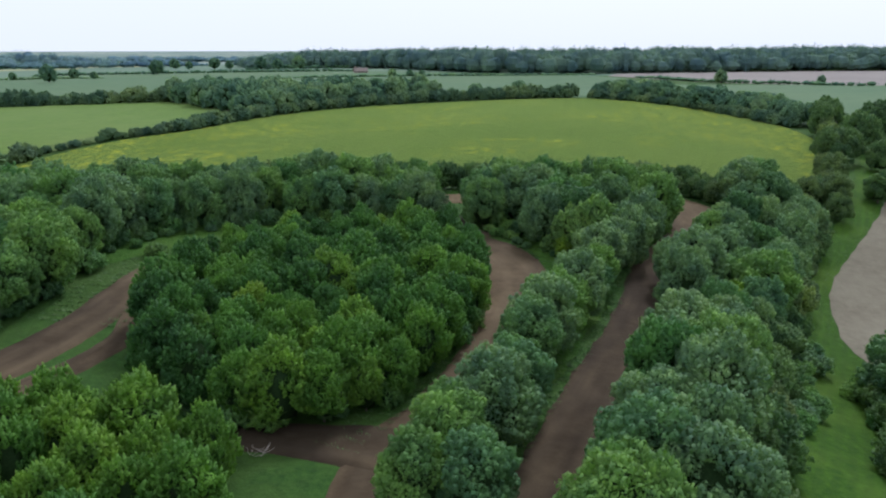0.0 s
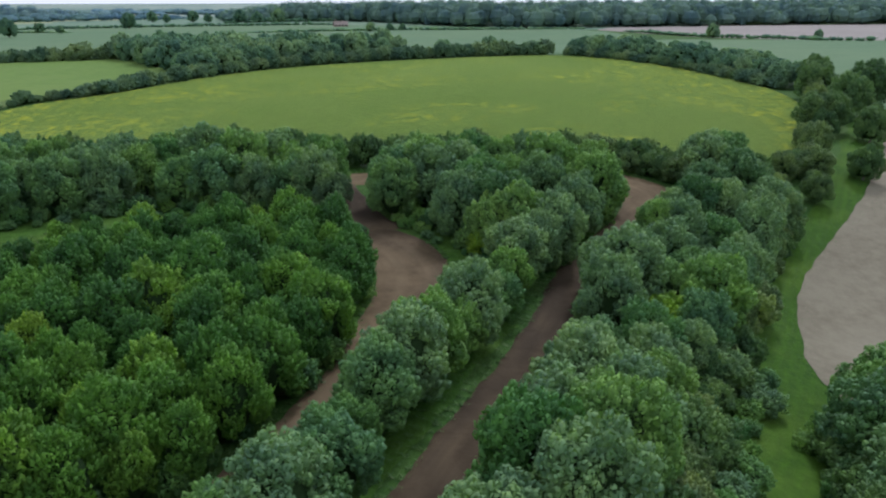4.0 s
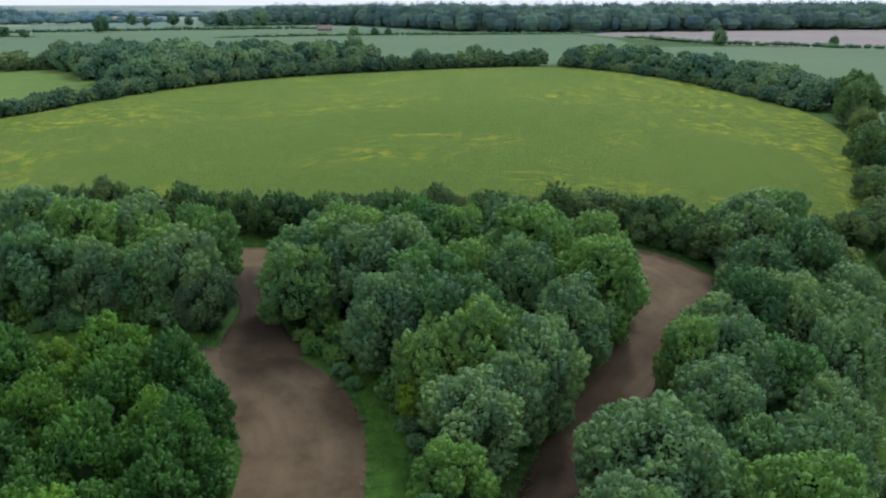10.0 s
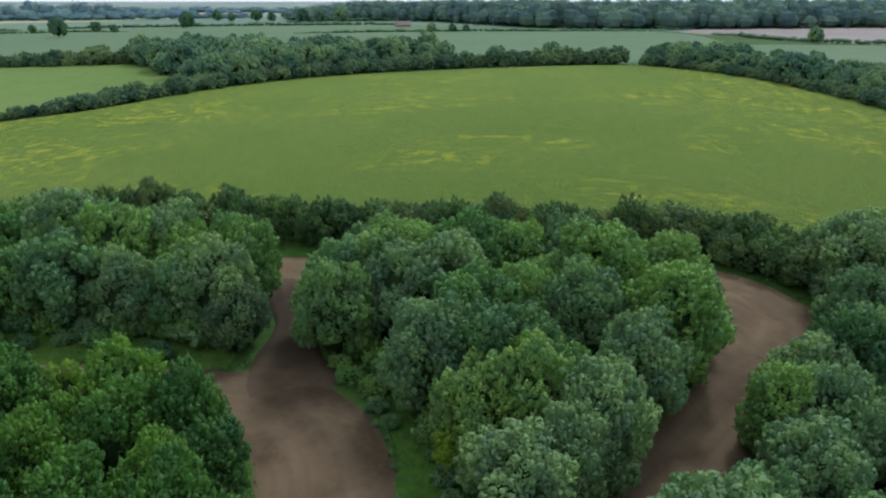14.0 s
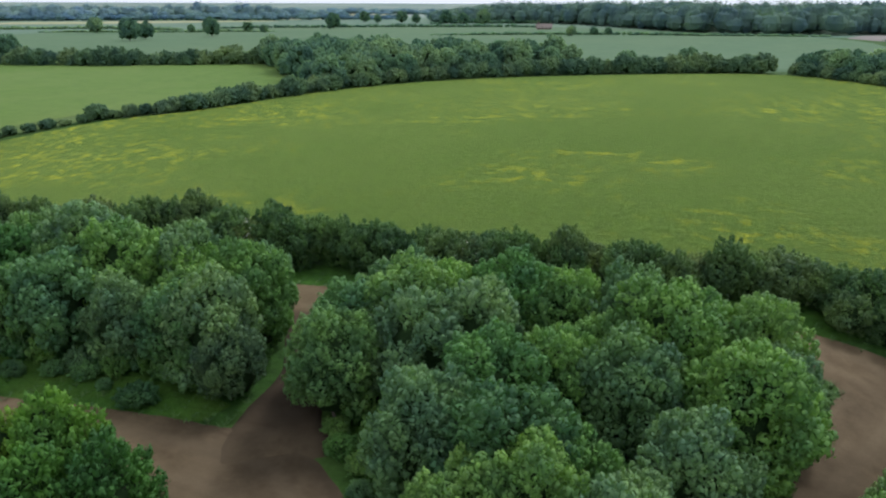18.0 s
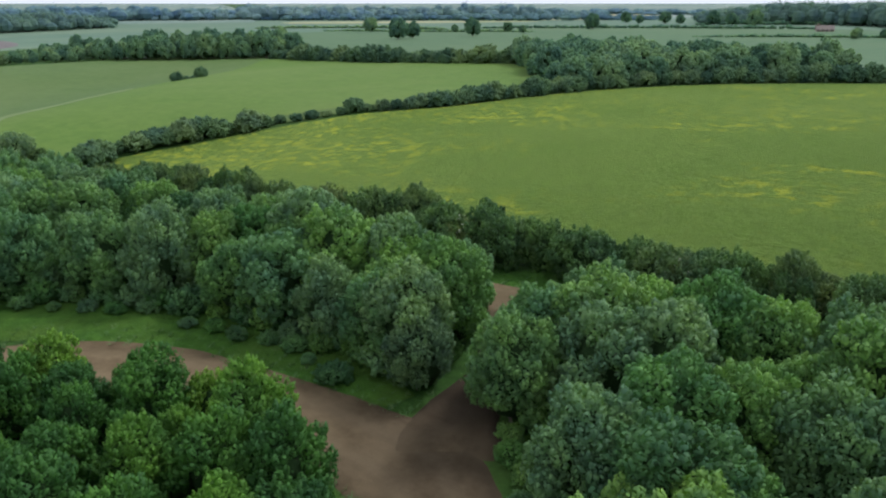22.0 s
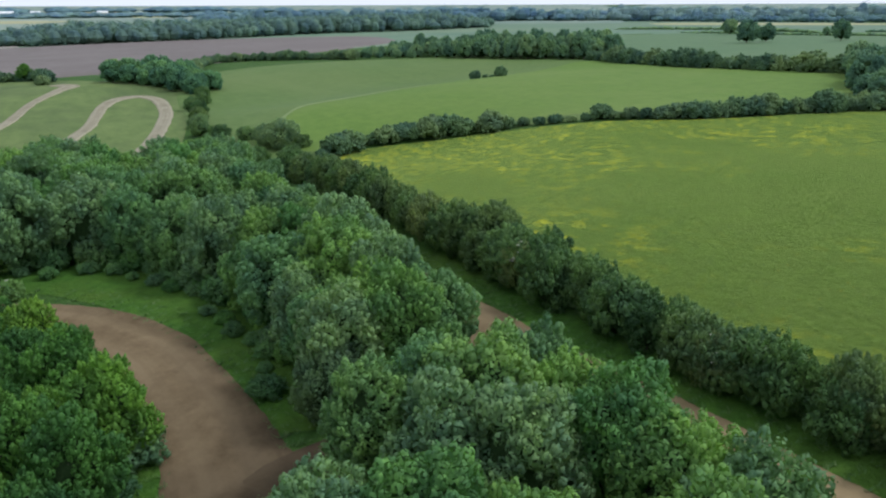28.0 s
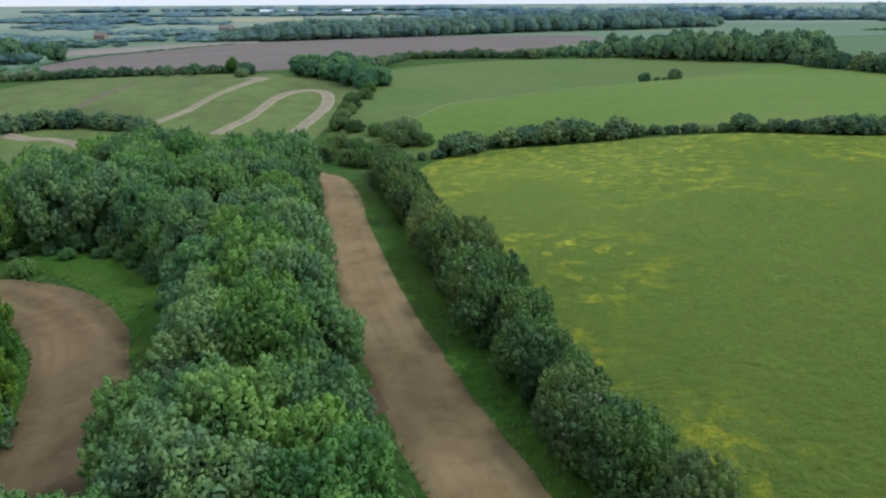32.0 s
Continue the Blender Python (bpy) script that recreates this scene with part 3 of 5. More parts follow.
# Each point's fourth number paints shade, mostly from trees, into the dirt.
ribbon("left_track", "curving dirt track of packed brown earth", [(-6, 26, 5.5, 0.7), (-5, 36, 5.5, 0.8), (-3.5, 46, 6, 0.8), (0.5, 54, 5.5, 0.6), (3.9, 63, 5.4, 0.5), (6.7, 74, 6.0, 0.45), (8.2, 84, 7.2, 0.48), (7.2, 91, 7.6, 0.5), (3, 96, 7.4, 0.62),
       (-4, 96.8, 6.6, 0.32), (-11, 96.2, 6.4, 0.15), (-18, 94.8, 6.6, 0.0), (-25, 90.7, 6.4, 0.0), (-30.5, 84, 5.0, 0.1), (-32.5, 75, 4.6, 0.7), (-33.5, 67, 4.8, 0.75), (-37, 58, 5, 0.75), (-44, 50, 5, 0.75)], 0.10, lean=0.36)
ribbon("right_track", "curving dirt track of dark earth with tree shade painted in", [(0, 27, 4.4, 0.9), (3.4, 36, 4.4, 0.9), (6.1, 43, 4.4, 0.85), (9.0, 50, 4.3, 0.85), (11.6, 56.5, 4.2, 0.85), (15.0, 64.5, 4.2, 0.9), (18.2, 72.5, 4.2, 0.95), (21.6, 81.5, 4.3, 1.0), (24.2, 89, 4.4, 0.9),
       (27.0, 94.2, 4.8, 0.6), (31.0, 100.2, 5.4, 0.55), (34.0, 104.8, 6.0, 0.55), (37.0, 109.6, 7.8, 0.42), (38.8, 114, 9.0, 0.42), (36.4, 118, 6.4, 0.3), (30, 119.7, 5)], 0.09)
ribbon("back_track", "straight tan dirt track beside a field hedge", [(33, 119.7, 5), (27, 119.7, 5), (18, 119.4, 5), (8, 118.6, 5.2, 0.15), (0, 117.8, 5.0, 0.5), (-7, 117.3, 5.1, 0.4), (-20, 116.7, 5.0, 0.05), (-42, 117.0, 4.6), (-60, 118, 4.6), (-80, 118.3, 4.4), (-88, 116, 4.4), (-95, 111, 4.2), (-101, 104, 4)], 0.12, TAN_DIRT)
ribbon("link_track", "narrow dirt track between tree blocks, darkened by painted shade", [(4.1, 97.8, 6.0, 0.55), (2.9, 99.8, 6.2, 0.75), (1.9, 103, 4.2, 1.0), (0.9, 107.5, 2.8, 1.0), (-1, 112, 2.8, 1.0), (-2.4, 116.6, 3.4, 0.3)], 0.115, None, 0.15, 0.0)
ribbon("spur_track", "trodden dirt spur at the track junction, darkened by painted shade", [(-2.0, 47.2, 6.4, 0.6), (-7.5, 48.6, 5.0, 0.95), (-13.5, 49.5, 3.6, 1.0), (-22, 49.8, 2.8, 1.0), (-30, 51.5, 3, 0.8), (-37, 51, 3, 0.6)], 0.115)
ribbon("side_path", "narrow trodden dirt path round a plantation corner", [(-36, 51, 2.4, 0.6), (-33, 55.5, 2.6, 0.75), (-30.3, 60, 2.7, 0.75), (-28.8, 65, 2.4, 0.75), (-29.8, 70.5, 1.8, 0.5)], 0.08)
ribbon("loop_path", "looping pale dirt path on a grassy slope", [(-138, 97, 2.8), (-147, 100, 2.8), (-161, 104.5, 2.8), (-188, 110, 3), (-202, 115.4, 3.6), (-206, 122, 4), (-197, 126, 3.8), (-172, 123.5, 3.4), (-144, 117, 3.2), (-126, 111, 3.2), (-112, 104, 3)], 0.25, PALE_DIRT)
ribbon("loop_path", "pale dirt path climbing a grassy slope", [(-140, 77, 2.4), (-154, 81, 2.5), (-174, 87.7, 2.5), (-204, 94, 2.6), (-229, 102, 3.6), (-243, 106.5, 6), (-252, 103, 5)], 0.25, PALE_DIRT)
ribbon("loop_path", "faint dirt path climbing a grassy slope", [(-158, 57, 2.6, 0.3), (-168, 58.3, 2.6, 0.5), (-185, 57.7, 2.4, 0.6), (-217, 59.4, 2.2, 0.6), (-255, 63.6, 2, 0.6)], 0.25, PALE_DIRT)
ribbon("loop_path", "pale dirt path beside the wood", [(-150, 50, 4), (-141, 58, 4), (-137.5, 65, 2.6), (-128, 72, 3), (-112, 79, 3)], 0.25, PALE_DIRT)


# ---- foliage ----
def blob(verts, faces, c, r, seed, rings=5, segs=8):
    """A lumpy closed ball inside a crown, which keeps the light from passing through."""
    base = len(verts)
    for i in range(rings + 1):
        th = math.pi * i / rings
        for j in range(segs):
            ph = 2 * math.pi * j / segs
            d = Vector((math.sin(th) * math.cos(ph), math.sin(th) * math.sin(ph), math.cos(th)))
            k = 1 + 0.25 * noise.noise(d * 1.7 + Vector((seed, 0, 0)))
            verts.append((c[0] + d.x * r[0] * k, c[1] + d.y * r[1] * k, c[2] + d.z * r[2] * k))
    for i in range(rings):
        for j in range(segs):
            a, b = base + i * segs + j, base + i * segs + (j + 1) % segs
            faces.append((a, a + segs, b + segs, b))


def leaf_cloud(verts, faces, pos, nrm, size, rnd):
    """One small pointed leaf spray, a folded triangle, at each place."""
    t = np.cross(nrm, rnd.normal(size=nrm.shape))
    t /= np.linalg.norm(t, axis=1)[:, None]
    b = np.cross(nrm, t)
    k = size * rnd.uniform(0.6, 1.4, (len(pos), 1))
    q = len(verts)
    tri = np.stack([pos - t * k * 0.5 - b * k * 0.3, pos + t * k * 0.62, pos - t * k * 0.4 + b * k * 0.42 - nrm * k * 0.1], 1)
    verts.extend(map(tuple, tri.reshape(-1, 3)))
    faces.extend((q + 3 * i, q + 3 * i + 1, q + 3 * i + 2) for i in range(len(pos)))


def spaced(points, gap, most):
    """As many of the points, in order, as keep the gap between them."""
    got, cells = [], {}
    for i, p in enumerate(points):
        key = tuple(np.floor(p / gap).astype(int))
        near = (j for dx in (-1, 0, 1) for dy in (-1, 0, 1) for dz in (-1, 0, 1) for j in cells.get((key[0] + dx, key[1] + dy, key[2] + dz), ()))
        if all(((points[j] - p) ** 2).sum() > gap * gap for j in near):
            cells.setdefault(key, []).append(i)
            got.append(i)
            if len(got) >= most:
                break
    return got


def plumes(verts, faces, pos, out, size, rnd, spire=1.0):
    """Upright rounded tufts of leaves, a small ragged dome at each place."""
    axis = out * 0.55 + np.array((0, 0, 0.75)) + rnd.normal(size=out.shape) * 0.18
    axis /= np.linalg.norm(axis, axis=1)[:, None]
    side = np.cross(axis, rnd.normal(size=axis.shape))
    side /= np.linalg.norm(side, axis=1)[:, None]
    other = np.cross(axis, side)
    r = size[:, None]
    rows = [pos + axis * r * rnd.uniform(1.0, 1.5, (len(pos), 1)) * spire]
    for high, wide in ((0.55, 0.82), (-0.55, 0.86)):
        for k in range(5):
            an = 2 * math.pi * (k + 0.5 * (high < 0)) / 5 + rnd.uniform(-0.25, 0.25, (len(pos), 1))
            rows.append(pos + axis * r * (high + rnd.uniform(-0.22, 0.22, (len(pos), 1))) + (side * np.cos(an) + other * np.sin(an)) * r * wide * rnd.uniform(0.72, 1.25, (len(pos), 1)))
    q = len(verts)
    verts.extend(map(tuple, np.stack(rows, 1).reshape(-1, 3)))
    for i in range(len(pos)):
        o = q + 11 * i
        for k in range(5):
            m = (k + 1) % 5
            faces.append((o, o + 1 + k, o + 1 + m))
            faces.append((o + 1 + k, o + 6 + k, o + 1 + m))
            faces.append((o + 6 + k, o + 6 + m, o + 1 + m))


def crown_mesh(name, seed, material, height_m, radius, low, puffs, tuft, leaves, leaf, point=0.0, spire=1.0):
    """A crown of leafy tufts crowded on bulging boughs, with loose sprays between. low: where it begins; tuft: a tuft's radius; point: how much it narrows upwards."""
    rnd = np.random.default_rng(seed)
    cz, rz = low + (height_m - low) * 0.46, (height_m - low) * 0.54
    verts, faces = [], []
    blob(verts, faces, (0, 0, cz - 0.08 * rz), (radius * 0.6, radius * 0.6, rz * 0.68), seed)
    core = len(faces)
    big = int(15 + rnd.integers(0, 5))
    bough = []
    for i in range(big):
        z = 1 - 1.75 * (i + rnd.uniform(0.2, 0.8)) / big
        an = i * 2.4 + rnd.uniform(-0.45, 0.45)
        flat = max(0.05, 1 - abs(z) ** 2.2) ** 0.5 * (1 - point * max(0.0, z))
        reach = rnd.uniform(0.56, 0.80)
        bough.append((math.cos(an) * flat * radius * reach, math.sin(an) * flat * radius * reach, cz + z * rz * rnd.uniform(0.56, 0.76), radius * rnd.uniform(0.26, 0.40) * (1 - 0.3 * point * max(0.0, z))))
    for i, (x, y, z, r) in enumerate(bough):
        blob(verts, faces, (x, y, z), (r * 0.84, r * 0.84, r * 0.84), seed + i * 3.7, 4, 7)
    bough = np.array(bough)
    mid = np.array((0, 0, cz - 0.35 * rz))
    pick = rnd.integers(0, big, 5200)
    v = rnd.normal(size=(len(pick), 3))
    v /= np.linalg.norm(v, axis=1)[:, None]
    p = bough[pick, :3] + v * bough[pick, 3:] * rnd.uniform(0.86, 1.1, (len(pick), 1))
    depth = np.linalg.norm(p[:, None] - bough[None, :, :3], axis=2) / bough[None, :, 3]
    depth[np.arange(len(pick)), pick] = 9
    out = p - mid
    out /= np.linalg.norm(out, axis=1)[:, None]
    shown = (depth.min(1) > 0.84) & ((v * out).sum(1) > -0.1) & (p[:, 2] > tuft * 0.6)
    p, v, out = p[shown], v[shown], out[shown]
    where = spaced(p, tuft * 1.4, puffs)
    facing = v[where] * 0.7 + out[where] * 0.3
    size = tuft * rnd.uniform(0.72, 1.3, len(where))
    plumes(verts, faces, p[where], facing, size, rnd, spire)
    round_faces = len(faces)
    which = rnd.integers(0, len(where), leaves)
    w = rnd.normal(size=(leaves, 3)) + facing[which] * 0.9 + np.array((0, 0, 0.5))
    w /= np.linalg.norm(w, axis=1)[:, None]
    nrm = w + rnd.normal(size=w.shape) * 0.35
    nrm /= np.linalg.norm(nrm, axis=1)[:, None]
    at = p[where][which] + w * size[which][:, None] * rnd.uniform(0.85, 1.4, (leaves, 1))
    at[:, 2] = np.maximum(at[:, 2], 0.1)
    leaf_cloud(verts, faces, at, nrm, leaf, rnd)
    me = mesh_of(name, verts, faces, material)
    me.materials.append(CORE_SHADE)
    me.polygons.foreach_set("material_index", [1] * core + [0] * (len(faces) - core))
    me.polygons.foreach_set("use_smooth", [True] * round_faces + [False] * (len(faces) - round_faces))
    return me


def trunk_mesh(name, seed, height_m, girth):
    """A tapered, slightly bent trunk with limbs that reach up into the crown."""
    rnd = random.Random(seed)
    verts, faces = [], []

    def limb(a, b, r0, r1, segs=6, steps=4):
        a, b = Vector(a), Vector(b)
        way = (b - a).normalized()
        s = way.orthogonal().normalized()
        t = way.cross(s)
        bend = s * rnd.uniform(-0.12, 0.12) * (b - a).length
        base = len(verts)
        for i in range(steps + 1):
            k = i / steps
            p, r = a.lerp(b, k) + bend * math.sin(math.pi * k), r0 + (r1 - r0) * k
            for j in range(segs):
                an = 2 * math.pi * j / segs
                verts.append(tuple(p + (s * math.cos(an) + t * math.sin(an)) * r))
        for i in range(steps):
            for j in range(segs):
                q, w = base + i * segs + j, base + i * segs + (j + 1) % segs
                faces.append((q, w, w + segs, q + segs))

    limb((0, 0, -0.4), (rnd.uniform(-0.2, 0.2), rnd.uniform(-0.2, 0.2), height_m * 0.72), girth, girth * 0.35)
    for i in range(6):
        an, z = i * 1.05 + rnd.random(), height_m * rnd.uniform(0.25, 0.5)
        rr = height_m * rnd.uniform(0.16, 0.26)
        limb((0, 0, z), (math.cos(an) * rr, math.sin(an) * rr, z + height_m * rnd.uniform(0.14, 0.3)), girth * 0.4, girth * 0.12, 5, 3)
    return mesh_of(name, verts, faces, BARK, True)


class Kind:
    """A kind of tree or bush: a few meshes that its plants share."""
    def __init__(self, name, label, category, material, tall, wide, low, puffs, tuft, leaves, leaf, point, variants, seed, girth=0.13, spire=1.0):
        self.name, self.label, self.category = name, label, category
        self.tall = tall
        self.crowns = [crown_mesh("crown", seed + i, material, tall, wide, low, puffs, tuft, leaves, leaf, point, spire) for i in range(variants)]
        self.trunks = [trunk_mesh("trunk", seed + i, tall, girth) for i in range(2)]
        self.count = 0

    def plant(self, x, y, size=1.0, wide=1.0, group="", label="", z=None):
        self.count += 1
        rnd = random.Random(self.count * 7919 + int(x * 31) + int(y * 17))
        base = new(self.name)
        base.empty_display_size = 0.3
        base.matrix_basis = Matrix.LocRotScale((x, y, float(height(x, y)) if z is None else z), Euler((rnd.uniform(-0.05, 0.05), rnd.uniform(-0.05, 0.05), rnd.uniform(0, 6.28))),
                                               (size * wide, size * wide * rnd.uniform(0.92, 1.08), size))
        tagged(base, label or self.label, self.category, group)
        for nm, me in (("trunk", rnd.choice(self.trunks)), ("crown", rnd.choice(self.crowns))):
            ob = new(nm, me)
            ob.parent = base
        return base


def scatter(poly, gap, seed, most=400):
    """Places inside an outline that keep a distance from one another."""
    rnd = random.Random(seed)
    xs, ys = [p[0] for p in poly], [p[1] for p in poly]
    got = []
    for (x0, y0), (x1, y1) in zip(poly, poly[1:] + poly[:1]):
        for i in range(6):
            k = rnd.random()
            x, y = x0 + (x1 - x0) * k + rnd.uniform(-0.35, 0.35), y0 + (y1 - y0) * k + rnd.uniform(-0.35, 0.35)
            if all((x - a) ** 2 + (y - b) ** 2 > gap * gap * 0.85 for a, b in got):
                got.append((x, y))
    for _ in range(9000):
        x, y = rnd.uniform(min(xs), max(xs)), rnd.uniform(min(ys), max(ys))
        if inside(poly, x, y) and all((x - a) ** 2 + (y - b) ** 2 > gap * gap for a, b in got):
            got.append((x, y))
            if len(got) >= most:
                break
    return got


ASH = Kind("broadleaf_tree", "bushy broadleaf tree in full green leaf", "tree", LEAF_MIXED, 7.8, 3.2, 0.2, 470, 0.3, 1100, 0.2, 0.10, 6, 11)
GREY_ASH = Kind("broadleaf_tree", "rounded grey-green ash tree beside a dirt track", "tree", LEAF_GREY, 7.8, 3.2, 0.2, 470, 0.3, 1100, 0.2, 0.10, 2, 151)
GOLD_BUSH = Kind("golden_shrub", "bright yellow-green shrub among darker trees", "bush", LEAF_GOLD, 5.0, 2.0, 0.2, 260, 0.26, 900, 0.2, 0.10, 1, 161)
ASH_BACK = Kind("broadleaf_tree", "bushy broadleaf tree deep in a wood", "tree", LEAF_MIXED, 7.8, 3.2, 0.2, 200, 0.40, 700, 0.34, 0.10, 4, 17)
MAPLE = Kind("young_tree", "young dark green plantation tree in full leaf", "tree", LEAF_GREEN, 6.8, 2.6, 0.2, 350, 0.235, 1400, 0.22, 0.35, 5, 31, 0.13, 1.5)
MAPLE_LIGHT = Kind("young_tree", "young yellow-green plantation tree in fresh leaf", "tree", LEAF_LIME, 6.8, 2.6, 0.2, 350, 0.235, 1500, 0.24, 0.4, 3, 37, 0.13, 1.8)
BUSH = Kind("hedge_bush", "dark green hawthorn bush in a field hedge", "bush", LEAF_HEDGE, 3.9, 2.2, 0.0, 240, 0.19, 900, 0.2, 0.15, 5, 51, 0.08, 1.4)
SCRUB = Kind("shrub", "low leafy green shrub among the trees", "bush", LEAF_MIXED, 2.0, 1.5, 0.0, 90, 0.2, 350, 0.22, 0.1, 4, 71, 0.05)
SALLOW = Kind("pale_shrub", "tall pale grey-green sallow bush", "bush", LEAF_PALE, 6.0, 3.2, 0.1, 520, 0.2, 1700, 0.22, 0.1, 2, 91, 0.08, 1.6)
GAP_SALLOW = Kind("pale_shrub", "feathery grey-green bush at the gap between tree blocks", "bush", LEAF_SALLOW, 6.0, 3.2, 0.1, 520, 0.2, 2000, 0.2, 0.15, 1, 95, 0.08, 1.0)
HEDGE_TREE = Kind("hedgerow_tree", "broad dark green tree in a field hedge", "tree", LEAF_HEDGE, 9.0, 4.2, 0.3, 330, 0.40, 1500, 0.34, 0.05, 3, 101, 0.2)
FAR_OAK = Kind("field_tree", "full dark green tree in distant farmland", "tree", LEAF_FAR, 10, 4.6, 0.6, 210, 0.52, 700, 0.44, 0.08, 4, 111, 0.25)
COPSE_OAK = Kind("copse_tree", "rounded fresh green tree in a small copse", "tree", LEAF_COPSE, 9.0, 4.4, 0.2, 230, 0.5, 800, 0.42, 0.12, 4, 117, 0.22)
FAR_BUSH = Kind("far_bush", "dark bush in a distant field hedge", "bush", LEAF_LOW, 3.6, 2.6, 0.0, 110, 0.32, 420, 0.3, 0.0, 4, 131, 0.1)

BLOCK_WEST = [(-4.4, 54.2), (-1, 62), (1.5, 69), (2.6, 78), (2.4, 87), (-0.7, 91), (-8, 91.6), (-17, 89.2), (-22.8, 85.4), (-25.2, 76), (-25.4, 66), (-23.4, 58.6), (-18, 53.2), (-12.4, 51.2), (-8, 52)]
BLOCK_FRONT = [(-14.5, 43.5), (-20, 45), (-30, 47), (-40, 42), (-38, 26), (-16, 26), (-13.5, 38)]
BLOCK_NORTH = [(-4, 104), (-3.3, 109), (-5.5, 110.3), (-25, 110.8), (-50, 111.5), (-78, 112.5), (-82, 106), (-78, 94), (-65, 88), (-62, 77), (-58, 62), (-54, 51), (-48, 56), (-41, 66), (-39.5, 80), (-41.5, 92), (-36, 98.6), (-26, 103.4), (-14, 104.8)]
ISLAND = [(17, 86.5), (20.5, 90), (23.8, 96), (28.2, 103.5), (30.3, 107.5), (28, 108), (20, 108.2), (12, 108.2), (7.5, 108), (5, 107), (5.4, 105), (9.0, 101.9), (13.0, 96.8), (15.6, 90.8)]
BELT = [(9, 34), (12.6, 43), (15.8, 52), (19, 62), (23.4, 73), (27.4, 84), (32, 92), (37.7, 100), (42.6, 108), (44.5, 114), (46, 120), (51, 121), (54, 115), (47, 104), (40.5, 91), (32.3, 77), (24.3, 62.5), (17.8, 47), (13.5, 36)]

# trees that stand out at the edges of the blocks: (x, y, size, width, kind)
MARKED = [(18.1, 87.4, 0.84, 1.15, GREY_ASH), (16.8, 96.6, 1.04, 1.12, ASH), (22.2, 92.2, 0.98, 0.95, GREY_ASH), (29.6, 78.2, 1.05, 1.0, GOLD_BUSH), (15.9, 92.6, 0.9, 0.9, ASH), (9.6, 104.6, 1.05, 0.95, GREY_ASH),
          (14.6, 92.0, 0.66, 1.1, GOLD_BUSH), (12.5, 106.8, 1.05, 1.0, GREY_ASH), (-3.0, 108.6, 1.08, 0.85, ASH), (36.5, 96.5, 1.02, 1.0, GREY_ASH), (33.5, 91.5, 0.95, 1.0, GREY_ASH), (26.6, 85.6, 0.78, 1.05, ASH), (36.4, 101.2, 0.9, 0.95, GREY_ASH), (33.6, 97.2, 0.86, 0.9, ASH), (17.5, 55.5, 0.95, 1.1, GREY_ASH), (20.6, 62.4, 1.0, 1.1, GREY_ASH)]
for x, y, size, wide, kind in MARKED:
    kind.plant(x, y, size, wide, "trees between the tracks" if x < 25 else "trees along the bank")
for poly, kind, gap, lo, hi, seed, group in (
        (BLOCK_WEST, MAPLE, 2.7, 0.68, 1.08, 1, "plantation block"), (BLOCK_FRONT, MAPLE_LIGHT, 3.2, 0.8, 1.05, 2, "plantation block"),
        (BLOCK_NORTH, ASH, 4.1, 0.78, 1.2, 3, "trees of the wood"), (ISLAND, ASH, 3.8, 0.78, 1.24, 4, "trees between the tracks"), (BELT, ASH, 3.7, 0.74, 1.18, 5, "trees along the bank")):
    rnd = random.Random(seed)
    for x, y in scatter(poly, gap, seed):
        if any(math.dist((x, y), m[:2]) < 2.5 for m in MARKED):
            continue
        if kind is ASH and x > -48 and rnd.random() < (0.5 if poly is BELT else 0.3):
            GREY_ASH.plant(x, y, rnd.uniform(lo, hi), rnd.uniform(0.84, 1.06), group, "grey-green ash tree among darker trees")
            continue
        (ASH_BACK if x < -48 else MAPLE_LIGHT if kind is MAPLE and y < 63 and x > -15 else kind).plant(x, y, rnd.uniform(lo, hi), rnd.uniform(0.84, 1.06), group)


for i, (x, y) in enumerate(((29, 110.4), (25.3, 111.2), (21.6, 110.9), (17.9, 111.3), (14.2, 111.4), (10.6, 111.1), (7.2, 111.0))):
    ASH.plant(x, y, (1.02, 0.95, 1.04, 0.98)[i % 4], (0.92, 0.98, 0.9)[i % 3], "trees between the tracks")
STRIP = [(-1.6, 39.6, 0.76, 1.0), (1.8, 39.2, 0.8, 1.0), (0.4, 43.6, 0.86, 1.1), (3.2, 47.6, 0.95, 1.08), (0.6, 47.4, 0.7, 1.0), (4.8, 51.8, 0.84, 1.0), (5.6, 56.0, 0.62, 1.0), (6.9, 59.6, 0.86, 1.0), (8.4, 63.2, 0.96, 1.05), (9.8, 67.2, 0.88, 0.98),
         (13.2, 73.2, 0.95, 1.05), (11.9, 70.6, 0.72, 1.0), (15.6, 78.6, 0.62, 1.1), (16.7, 82.4, 0.7, 1.0)]
for x, y, size, wide in STRIP:
    (GREY_ASH if size > 0.94 else ASH).plant(x, y, size, wide, "trees between the tracks")


def along(line, gap, seed, spread_m):
    """Places along a line, set off sideways at random."""
    rnd = random.Random(seed)
    pts = smoothed(line, gap)
    for a, b in zip(pts, pts[1:]):
        d = (np.array(b) - np.array(a))[:2]
        d = d / max(1e-6, np.linalg.norm(d))
        o = rnd.uniform(-spread_m, spread_m)
        yield a[0] - d[1] * o, a[1] + d[0] * o, rnd


